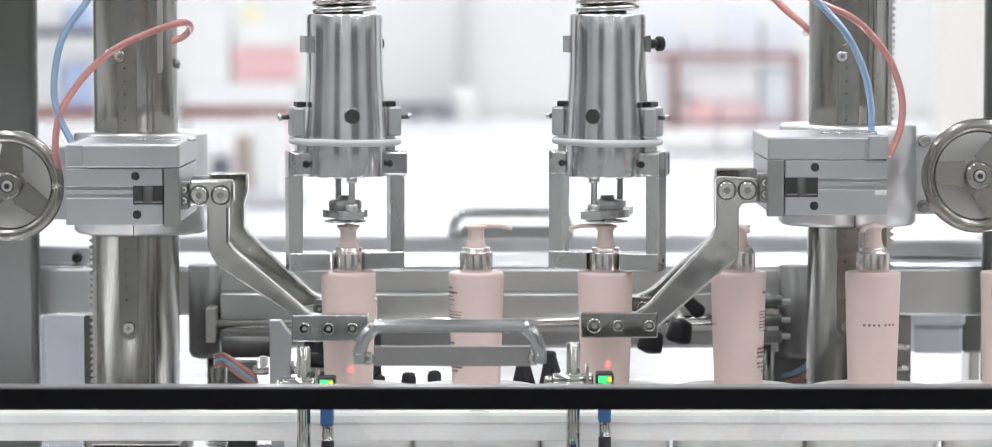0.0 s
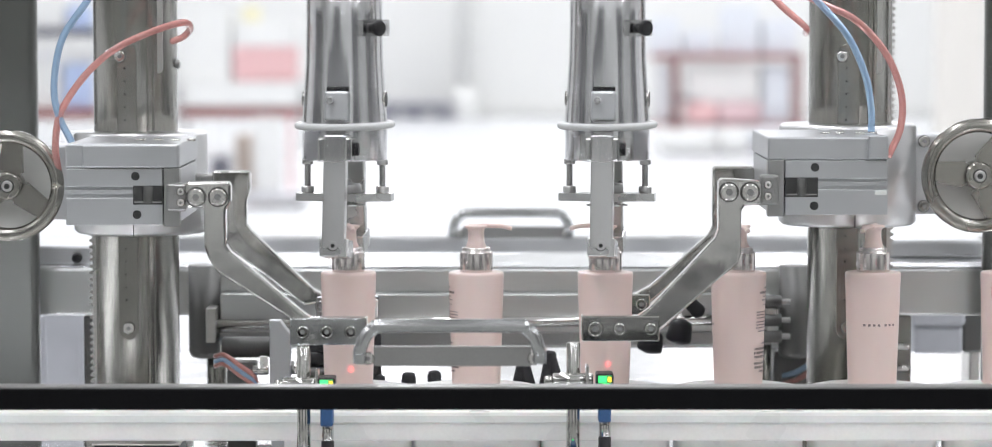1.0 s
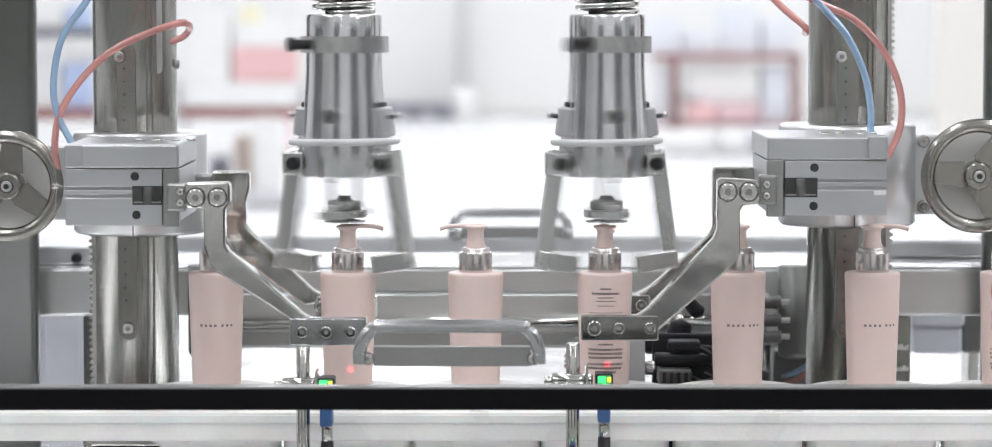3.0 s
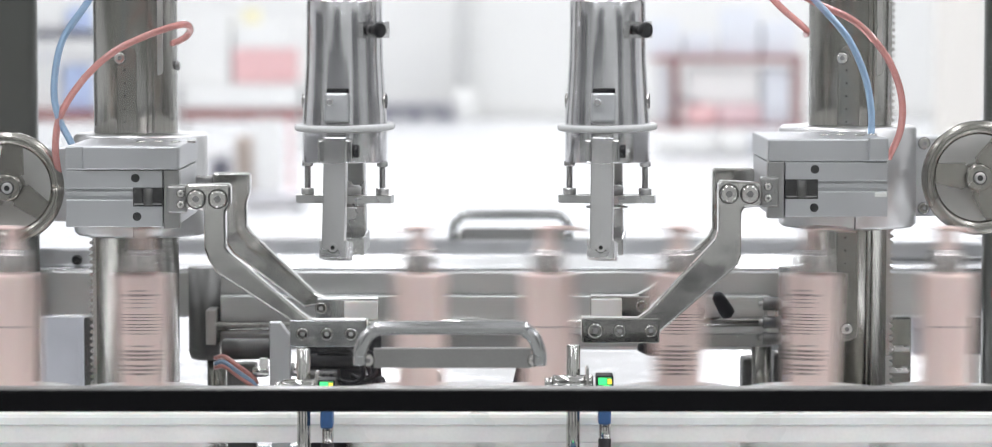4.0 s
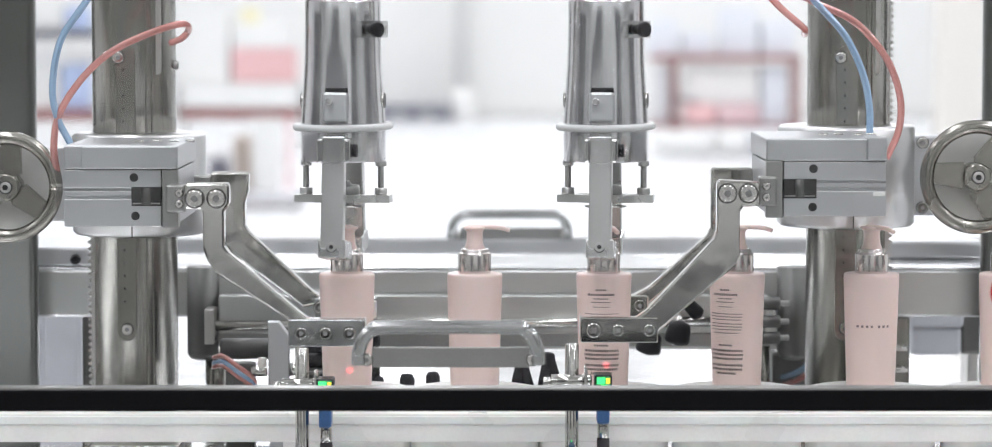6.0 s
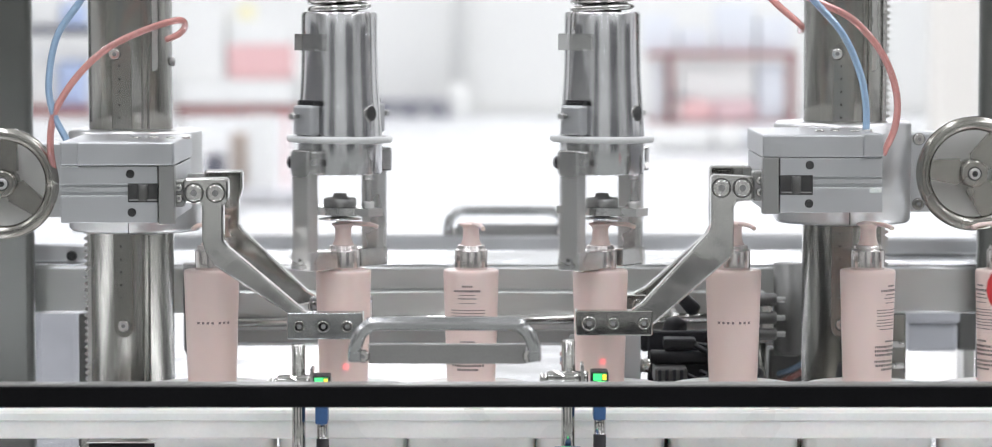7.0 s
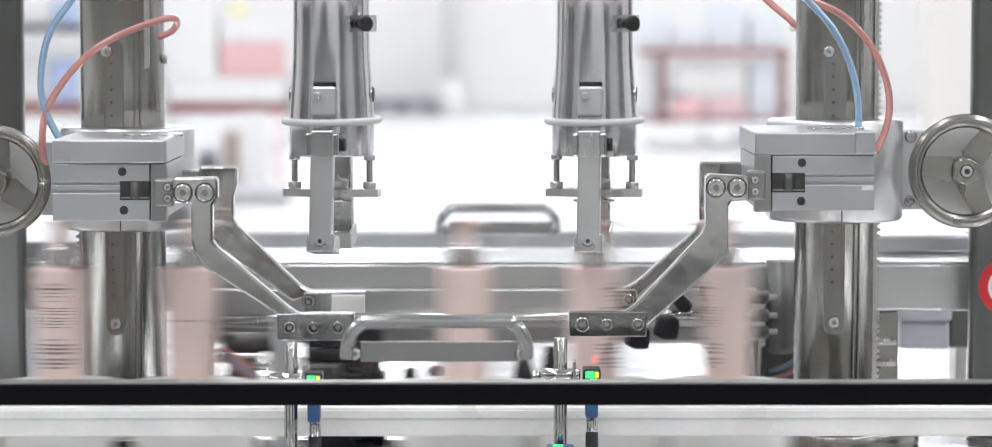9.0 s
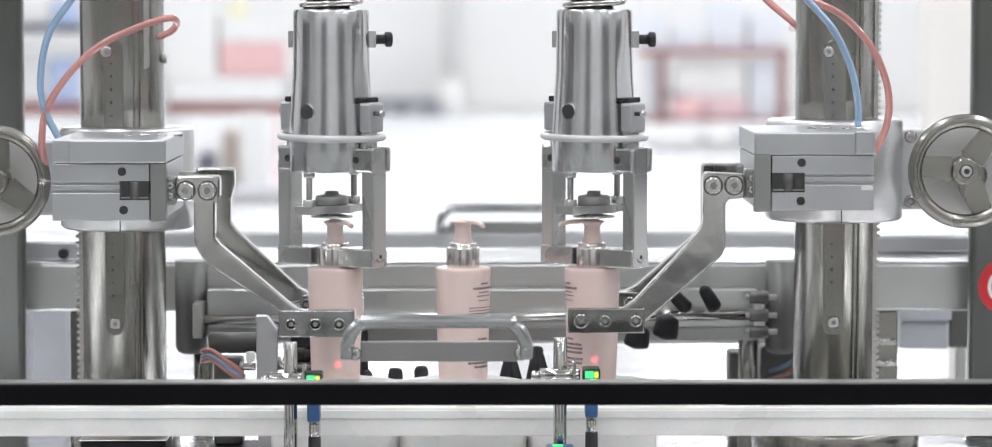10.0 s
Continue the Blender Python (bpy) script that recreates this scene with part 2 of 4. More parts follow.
structure("baseboard", box(-11, 11, 33.9, 34.0, -1.0, -0.9), GREYWALL, "dark skirting along the far wall")

# ---------------- machine bed ----------------
BED = -0.085
bed = thing("machine_bed", "brushed stainless machine table on a frame", "machine table", kind="structure")
part("deck", box(-1.1, 1.1, -0.34, 1.05, BED - 0.02, BED, 0.003), BRIGHT, bed)
part("cabinet", box(-1.08, 1.08, -0.32, 1.03, -1.0, BED - 0.02), STEEL, bed)

conveyor = thing("conveyor", "white slat conveyor under the pucks", "conveyor", kind="structure")
part("belt", box(-1.09, 1.09, -0.05, 0.05, BED, BED + 0.008, 0.002), WHITEP, conveyor)

guide = thing("guide_rail", "milky white plastic guide rail beside the pucks", "guide rail")
part("rail", box(-1.09, 1.09, -0.075 - 0.012, -0.075 + 0.005, -0.0345, -0.0104, 0.0015), WHITEP, guide)
part("top_edge", box(-1.09, 1.09, -0.075 - 0.0135, -0.075 - 0.012, -0.0193, -0.0125, 0.0006), WHITEP, guide)
for gx in (-0.9, 0.9):
    part("bracket", box(gx - 0.01, gx + 0.01, -0.075 - 0.02, -0.075 - 0.012, BED, -0.0151, 0.001), STEEL, guide)


def guard(name, y, rail_mat, label, z0, z1):
    """A clear sliding guard with its dark edge rail and arched pull."""
    g = thing(name, label, "guard door", 0, y, 0)
    part("edge_rail", box(-1.08, 1.08, -0.01, 0.01, z0, z1, 0.002), rail_mat, g, "straight edge rail")
    # Lighter strip that paints the highlight along the rail's top.
    part("rail_lip", box(-1.08, 1.08, -0.0095, 0.0095, z1 - 0.0004, z1 + 0.0009), GREYPLATE, g, "thin grey strip painted as the rail's lit top edge")
    for px in (-1.07, 1.07):
        part("upright", box(px - 0.02, px + 0.02, -0.02, 0.02, BED, 0.9, 0.002), STEEL, g, "steel upright")
    pane = part("pane", box(-1.05, 1.05, -0.002, 0.002, z1 + 0.0009, 0.9), acrylic, g, "clear acrylic pane")
    pane.visible_shadow = False
    return g


def pull(x, y, name="door_pull"):
    """An arched round-bar pull on a flat backing strip."""
    p = thing(name, "bent polished steel pull on a flat steel strip", "handle", x, y, 0, "guard pulls")
    a, b = -0.0678, 0.0678
    z0, z1 = 0.0573, 0.0855
    part("grip", tube([(a, -0.012, z0), (a, -0.013, z0 + 0.008), (a + 0.0008, -0.015, z1 - 0.0165), (a + 0.004, -0.016, z1 - 0.008), (a + 0.0105, -0.016, z1 - 0.0022), (a + 0.02, -0.016, z1),
                       (b - 0.02, -0.016, z1), (b - 0.0105, -0.016, z1 - 0.0022), (b - 0.004, -0.016, z1 - 0.008), (b - 0.0008, -0.015, z1 - 0.0165), (b, -0.013, z0 + 0.008), (b, -0.012, z0)], 0.0052, 16, 6),
         HANDLE, p, "bent round bar")
    part("strip", box(a + 0.01, b - 0.006, -0.006, -0.002, 0.0539, 0.0692, 0.0008), GREYPLATE, p, "flat steel strip")
    for e in (a + 0.006, b - 0.004):
        screw(p, e, -0.012, 0.0606, 0.0045)
    return p


guard("safety_screen", -0.3, BLACK, "clear acrylic front guard with a black edge rail", 0.021, 0.0377)
guard("safety_screen", 0.96, ALU, "clear acrylic rear guard with a grey edge rail", 0.0381, 0.0559)
pull(-0.0349, -0.3)
pull(0.0177, 0.96)

# ---------------- rear beam and its gear ----------------
beam = thing("rear_beam", "square brushed steel cross beam behind the bottles", "beam", kind="structure")
part("box_section", box(-0.462, 0.485, 0.3, 0.3 + 0.17, 0.0306, 0.0764, 0.003), STEEL_H, beam)
# Paler sheet added on top to imitate the beam's white reflection.
part("cover_sheet", box(-0.462, 0.485, 0.3 + 0.002, 0.3 + 0.168, 0.0764, 0.077 + 0.0008, 0.0004), BRIGHT, beam)
part("lower_panel", box(-0.2916, 0.3048, 0.3 + 0.004, 0.3 + 0.02, -0.0007, 0.0306, 0.001), STEEL_H, beam)
for x0, x1, y0, top in ((-0.462, -0.388, 0.315, 0.0968), (0.386, 0.485, 0.406, 0.0948)):
    part("end_block", box(x0, x1, y0, 0.462, 0.0778, top, 0.003), ALU, beam, "pale grey end block")
part("end_knob", rod((-0.402, 0.316, 0.0853), (-0.402, 0.308, 0.0853), 0.005, 20, 0.0015), BLACKP, beam, "black knob")
for px0, px1 in ((-0.5, -0.4305), (0.4585, 0.5286)):
    post = thing("corner_post", "thick grey steel corner post", "post", kind="structure")
    part("tube", rounded_post(px0, px1, 0.25, 0.25 + 0.022, BED, 0.9, 0.007), POSTSTEEL, post)


# ---------------- columns with clamps ----------------


def column(x0, x1, slot0, slot1, rack_side, rack_top, name="column"):
    c = thing(name, "ground steel column with a slotted scale and toothed rack", "column", (x0 + x1) / 2, 0.15, BED, "lift columns")
    r = (x1 - x0) / 2
    part("shaft", lathe([(r, 0), (r, 0.95)], 64), COLUMN, c)
    s0, s1 = slot0 - (x0 + x1) / 2, slot1 - (x0 + x1) / 2
    yf = -math.sqrt(max(r * r - max(abs(s0), abs(s1)) ** 2, 0))
    yb = yf
    zb = 0.028 - BED
    n = 10
    w = (s1 - s0) / 2
    poly = [((s0 + s1) / 2 + w * math.cos(a), zb + w + w * math.sin(a)) for a in (math.pi + math.pi * i / n for i in range(n + 1))]
    zt = 0.293 - BED
    poly += [((s0 + s1) / 2 + w * math.cos(a), zt - w + w * math.sin(a)) for a in (math.pi * i / n for i in range(n + 1))]
    strip = part("scale_strip", prism(poly, -r - 0.0006, yb + 0.004, 0.0006), COLUMN, c, "narrow scale strip")
    screw(c, (s0 + s1) / 2, -r - 0.0005, zb + w + 0.002, 0.0052)
    screw(c, (s0 + s1) / 2 - 0.006, -r - 0.0005, 0.2817 - BED, 0.005)
    sw = 0.0042
    sx = r * 0.62
    sy = -math.sqrt(r * r - (sx + sw) ** 2) - 0.0012
    zs = 0.2704 - BED
    part("side_slot", prism([(sx + sw * math.cos(a), zs + sw * math.sin(a)) for a in (math.pi + math.pi * i / 8 for i in range(9))] + [(sx + sw, 0.93), (sx - sw, 0.93)], sy - 0.003, sy + 0.01, 0.0006), STEEL, c, "narrow side strip")
    for k in (0.39, 0.52):
        part("rib", box(r * k - 0.0006, r * k + 0.0006, -r * math.sqrt(1 - k * k) - 0.0009, -r * math.sqrt(1 - k * k) + 0.003, 0.0, 0.93), COLUMN, c, "narrow raised rib")
    part("side_bolt", rod((r - 0.002, -0.006, zs + 0.004), (r + 0.003, -0.006, zs + 0.004), 0.004, 16, 0.0006), GREYPLATE, c)
    for i in range(20):
        zz = zb + 0.036 + i * 0.0115
        part("dot", rod(((s0 + s1) / 2 - 0.002, -r - 0.0004, zz), ((s0 + s1) / 2 - 0.002, -r - 0.0009, zz), 0.0009, 8), DARK, strip)
    low = min(rack_side * (r - 0.006), rack_side * (r + 0.0012))
    rack = part("rack", box(low, low + 0.0072, -0.012, 0.004, 0.0, rack_top), STEEL, c, "toothed rack")
    tooth = None
    for i in range(int(rack_top / 0.0058)):
        zz = 0.003 + i * 0.0058
        if tooth is None:
            tooth = part("tooth", prism([(rack_side * (r + 0.001), -0.0022), (rack_side * (r + 0.0042), -0.0008), (rack_side * (r + 0.0042), 0.0008), (rack_side * (r + 0.001), 0.0022)], -0.012, 0.004), STEEL, rack)
            tooth.location.z = zz
        else:
            more = new("tooth", tooth.data)
            more.parent, more.location.z = rack, zz
    return c


column(-0.3627, -0.2873, -0.3373, -0.3198, -1, 0.22)
column(0.2822, 0.3542, 0.3045, 0.3235, 1, 0.93)


def collar(cx, r, z0, z1):
    k = thing("column_collar", "split aluminium clamp collar round the column", "collar", cx, 0.15, 0, "clamp collars")
    part("ring", lathe([(r - 0.003, z0), (r, z0 + 0.003), (r, z1 - 0.003), (r - 0.003, z1)], 64), TURNED, k)
    part("split", box(-0.0005, 0.0005, -r - 0.0003, -r + 0.01, z0 + 0.001, z0 + 0.03), DARK, k)
    return k


collar(-0.321, 0.06, 0.1224, 0.2138)
collar(0.3176, 0.0617, 0.1299, 0.2207)


def handwheel(cx, cz, r, face):
    w = thing("handwheel", "three-spoked cast steel handwheel on a lift column", "handwheel", cx, 0.03, cz, "handwheels")
    rim = bmesh.new()
    pts = [(r * 0.885 * math.cos(a), 0, r * 0.885 * math.sin(a)) for a in (2 * math.pi * i / 64 for i in range(65))]
    tube(pts, r * 0.125, 16, 0, rim)
    part("rim", rim, GREYWHEEL, w)
    part("hub", rod((0, 0.03, 0), (0, -0.006, 0), r * 0.25, 32, 0.002), GREYWHEEL, w)
    part("hub_seat", rod((0, -0.006, 0), (0, -0.0068, 0), r * 0.125, 24), DULLDARK, w)
    part("hub_cap", rod((0, -0.0066, 0), (0, -0.009, 0), r * 0.1, 24, 0.001), CLAW, w)
    # Black hexagon on the cap paints the shade of a bore.
    part("bore", rod((0, -0.009, 0), (0, -0.0095, 0), r * 0.055, 6), DARK, w)
    for k in range(3):
        a = math.radians(90 + face + 120 * k)
        d = Vector((math.cos(a), 0, math.sin(a)))
        n = Vector((-math.sin(a), 0, math.cos(a)))
        bm = bmesh.new()
        lo, hi = r * 0.2, r * 0.86
        wl, wh = r * 0.24, r * 0.17
        vs = []
        for y in (0.002, 0.011):
            vs += [bm.verts.new(d * lo + n * wl + Vector((0, y, 0))), bm.verts.new(d * hi + n * wh + Vector((0, y, 0))),
                   bm.verts.new(d * hi - n * wh + Vector((0, y, 0))), bm.verts.new(d * lo - n * wl + Vector((0, y, 0)))]
        bm.faces.new(vs[:4]), bm.faces.new(vs[4:][::-1])
        for i in range(4):
            bm.faces.new((vs[i], vs[4 + i], vs[4 + (i + 1) % 4], vs[(i + 1) % 4]))
        bmesh.ops.recalc_face_normals(bm, faces=bm.faces)
        bmesh.ops.bevel(bm, geom=list(bm.edges), offset=0.002, segments=2, affect="EDGES")
        part("spoke", bm, GREYWHEEL, w)
    # Added plate: its pale colour imitates the bright hall seen between the spokes.
    part("backplate", rod((0, 0.016, 0), (0, 0.02, 0), r * 0.8, 48, 0.001), GAP_PALE, w, "pale plate added for the bright gaps between the spokes").location.y = 0.004
    return w


GREYWHEEL = material("cast_wheel_steel", (0.33, 0.32, 0.29), 0.22, 1.0, 0.05)
handwheel(-0.4218, 0.1712, 0.0481, -5)
handwheel(0.4174, 0.1799, 0.0492, -35)


def wheel_flange(x0, x1, z0, z1, xs):
    f = thing("gear_flange", "flat steel gear housing flange with bolts", "flange", 0, 0, 0, "gear flanges")
    part("plate", box(x0, x1, 0.14, 0.17, z0, z1, 0.002), ALU, f)
    part("shaft", rod(((x0 + x1) / 2 + xs, 0.16, (z0 + z1) / 2), ((x0 + x1) / 2 + xs, 0.05, (z0 + z1) / 2), 0.009), STEEL, f)
    return f


rf = wheel_flange(0.3455, 0.465, 0.139, 0.211, 0.026)
screw(rf, 0.3855, 0.14, 0.2048, 0.005)
screw(rf, 0.3855, 0.14, 0.1462, 0.005)
wheel_flange(-0.4509, -0.3612, 0.134, 0.2013, -0.02)


# ---------------- pneumatic grippers ----------------


def gripper(side):
    """The wide gripper body; side -1 stands at the outlet end, 1 at the inlet end."""
    g = thing("pneumatic_gripper", "grey anodised wide-opening pneumatic gripper body", "gripper", 0, 0, 0, "bottle grippers")
    y0, y1 = -0.07, 0.085
    if side < 0:
        a, b, m, cut = -0.3584, -0.2633, -0.277, -0.3022
        zt, zp, zb = 0.2118, 0.1918, 0.144
        gr0, gr1 = 0.1671, 0.176
        w0, w1 = 0.1613, 0.1771
        holes = ((-0.3001, 0.185), (-0.299, 0.1529))
        j0, j1 = -0.2764, -0.2633
    else:
        a, b, m, cut = 0.3264, 0.226, 0.2402, 0.268
        zt, zp, zb = 0.2175, 0.1986, 0.1524
        gr0, gr1 = 0.1739, 0.1823
        w0, w1 = 0.1676, 0.1839
        holes = ((0.2654, 0.1923), (0.2649, 0.1603))
        j0, j1 = 0.2397, 0.226
    lo, hi = min(a, b), max(a, b)
    part("top_plate", box(lo, hi, y0, y1, zp, zt, 0.0015), ALU, g)
    for k, (kx, ky) in enumerate(((0.02, -0.03), (0.034, -0.022), (0.05, -0.03), (0.062, -0.018))):
        part("stud", rod((lo + 0.035 + kx, ky + 0.03, zt - 0.001), (lo + 0.035 + kx, ky + 0.03, zt + 0.0012), 0.004, 12), POLISHED, g)
    if side < 0:
        part("corner_step", box(-0.3437, hi - 0.0008, y0 - 0.0035, y0 + 0.002, zp + 0.0004, zt - 0.0006, 0.0012), ALU, g)
    else:
        part("label_plate", box(0.3153, 0.3253, y0 + 0.0004, y0 + 0.002, gr0 - 0.0045, gr0 - 0.0008), WHITEP, g, "small white label plate")
        part("corner_step", box(0.3095, hi - 0.0004, y0 - 0.004, y0 + 0.012, zp + 0.0008, zt + 0.0015, 0.0014), ALU, g)
    mm = m + (0.0004 if side > 0 else -0.0004)
    x0, x1 = (min(a, mm), max(a, mm))
    part("upper_jaw_guide", box(x0, x1, y0 + 0.001, y1, gr1, zp - 0.0004, 0.0008), ALU, g)
    part("lower_jaw_guide", box(x0, x1, y0 + 0.001, y1, zb, gr0, 0.0008), ALU, g)
    cx0, cx1 = min(a, cut), max(a, cut)
    part("groove", box(cx0, cx1, y0 + 0.006, y1, gr0, gr1), ALU, g)
    part("rib", box(cx0 - 0.0002, cx1 + 0.0002, y0 + 0.003, y0 + 0.008, gr0 + 0.0025, gr0 + 0.0065, 0.0006), ALU, g)
    part("window", box(min(cut, mm), max(cut, mm), y0 + 0.0004, y0 + 0.03, w0, w1), DARK, g, "dark piston window")
    pm = (cut + mm) / 2
    part("piston", rod((pm, y0 + 0.003, w0 + 0.0005), (pm, y0 + 0.003, w1 - 0.0005), 0.0048, 24, 0.0008), DULLDARK, g)
    part("piston_pin", box(min(cut, mm) + 0.001, max(cut, mm) - 0.001, y0 - 0.0002, y0 + 0.002, w0 + 0.0015, w0 + 0.0026), GREYPLATE, g)
    for hx, hz in holes:
        # Black discs on the face paint the shade inside bolt holes.
        part("bolt_hole", rod((hx, y0 + 0.002, hz), (hx, y0 + 0.0003, hz), 0.0036, 20), DARK, g)
    part("jaw_plate", box(min(j0, j1), max(j0, j1), y0 - 0.001, y0 + 0.012, zb - 0.001, zp, 0.0008), GREYPLATE, g)
    part("end_block", box(min(j0, j1) + 0.001, max(j0, j1) - 0.001, y0 + 0.012, y1, zb + 0.002, zp - 0.001, 0.001), ALU, g)
    return g


gripper(-1)
gripper(1)


def jaw(side, back):
    """One arm of a gripper with its finger plate; its own origin lies on the bottle line."""
    a = thing("gripper_arm", "bent polished steel gripper arm with a finger plate", "gripper arm", 0, 0, 0, "gripper arms")
    if side < 0:
        if not back:
            out = [(-0.257, 0.1786), (-0.2548, 0.1812), (-0.2216, 0.1812), (-0.2195, 0.1786), (-0.2195, 0.1643), (-0.2237, 0.158), (-0.2237, 0.1285), (-0.2205, 0.1237), (-0.1615, 0.0736), (-0.1541, 0.0683), (-0.1541, 0.0641), (-0.1657, 0.0641), (-0.2316, 0.1068), (-0.2385, 0.1179), (-0.2417, 0.1279), (-0.2417, 0.158), (-0.2443, 0.1596), (-0.2554, 0.1596), (-0.257, 0.1617)]
            plate = (-0.171, -0.1076, 0.0456, 0.0683)
            bolts = ((-0.1604, 0.0567), (-0.1403, 0.0567), (-0.1203, 0.0567))
            heads = ((-0.248, 0.1686), (-0.23, 0.1686))
            link = (-0.2723, -0.2564, 0.1564, 0.1796)
            ls = ((-0.2612, 0.1728), (-0.2612, 0.1638))
        else:
            out = [(-0.2494, 0.1802), (-0.2478, 0.1818), (-0.2176, 0.1818), (-0.2159, 0.1796), (-0.2159, 0.1665), (-0.2192, 0.1555), (-0.2192, 0.1346), (-0.2154, 0.1291), (-0.1604, 0.0769), (-0.1494, 0.0709), (-0.1494, 0.0665), (-0.1685, 0.063), (-0.2315, 0.1105), (-0.2375, 0.12), (-0.239, 0.1335), (-0.239, 0.1599), (-0.2494, 0.1599)]
            plate = (-0.1577, -0.1033, 0.0527, 0.072)
            bolts, heads, ls = ((-0.1533, 0.0637),), (), ()
            link = (-0.2714, -0.2483, 0.1577, 0.1786)
    else:
        if not back:
            out = [(0.2195, 0.1796), (0.2174, 0.1823), (0.1868, 0.1839), (0.1841, 0.1812), (0.1841, 0.1411), (0.1815, 0.1343), (0.1266, 0.0757), (0.1161, 0.0683), (0.1161, 0.063), (0.1351, 0.0567), (0.2005, 0.1137), (0.2031, 0.1211), (0.2031, 0.157), (0.2058, 0.1612), (0.2179, 0.1622), (0.2195, 0.1643)]
            plate = (0.0712, 0.1356, 0.0488, 0.0699)
            bolts = ((0.0823, 0.0593), (0.1024, 0.0593), (0.1282, 0.0593))
            heads = ((0.1926, 0.1728), (0.21, 0.1728))
            link = (0.219, 0.2343, 0.1617, 0.1865)
            ls = ((0.2253, 0.1786), (0.2253, 0.1691))
        else:
            out = [(0.2275, 0.1829), (0.2253, 0.1857), (0.1923, 0.1857), (0.1901, 0.1829), (0.1901, 0.1324), (0.1868, 0.1258), (0.1352, 0.0797), (0.122, 0.0731), (0.122, 0.0676), (0.1308, 0.061), (0.189, 0.1115), (0.2055, 0.1269), (0.2082, 0.1346), (0.2082, 0.1632), (0.2275, 0.1643)]
            plate = (0.083, 0.1352, 0.0549, 0.0742)
            bolts, heads, ls = ((0.1275, 0.0654),), (), ()
            link = (0.2269, 0.245, 0.1621, 0.184)
    y = -0.06 if not back else 0.045
    part("arm", prism(out, y, y + 0.016, 0.0019), POLISHED, a)
    fp = (y - 0.0015, y + 0.0135) if not back else (y - 0.012, y + 0.006)
    # Two steels imitate the sides' unlike reflections: darker right, brighter left.
    part("finger_plate", box(plate[0], plate[1], *fp, plate[2], plate[3], 0.0012), POLISHED if side > 0 else HANDLE, a)
    part("rubber_pad", box(plate[0] + 0.025 * (side < 0), plate[1] - 0.025 * (side > 0), *((y + 0.0135, y + 0.035) if not back else (y - 0.02, y - 0.012)), plate[2] + 0.002, plate[3] - 0.002, 0.001), WHITEP, a)
    link_y = (y + 0.004, y + 0.02)
    part("link", box(link[0], link[1], *link_y, link[2], link[3], 0.002), GREYPLATE, a)
    for bx, bz in heads:
        screw(a, bx, y, bz, 0.0072, 0.0084)
    for bx, bz in bolts:
        screw(a, bx, fp[0], bz, 0.005 if abs(bx) > 0.09 else 0.0062)
    for bx, bz in ls:
        screw(a, bx, link_y[0], bz, 0.0032)
    return a


jaws = {(s, b): jaw(s, b) for s in (-1, 1) for b in (False, True)}

# ---------------- capping heads ----------------


def digit(parent, char, beta, z, r, size):
    """A stamped figure on the clamp tab, facing outwards at beta degrees from the front."""
    data = bpy.data.curves.new("figure", "FONT")
    data.body, data.size, data.align_x, data.align_y, data.extrude = char, size, "CENTER", "CENTER", 0.0001
    src = bpy.data.objects.new("figure_source", data)
    mesh = bpy.data.meshes.new_from_object(src)
    bpy.data.objects.remove(src)
    b = radians(beta)
    m = Matrix.Translation((r * math.sin(b), -r * math.cos(b), z)) @ pose(0, 0, 0, 90, 0, beta)
    mesh.transform(m)
    mesh.materials.clear()
    mesh.materials.append(INK)
    ob = new("figure", mesh)
    ob.parent = parent
    return tagged(ob, "stamped figure " + char)


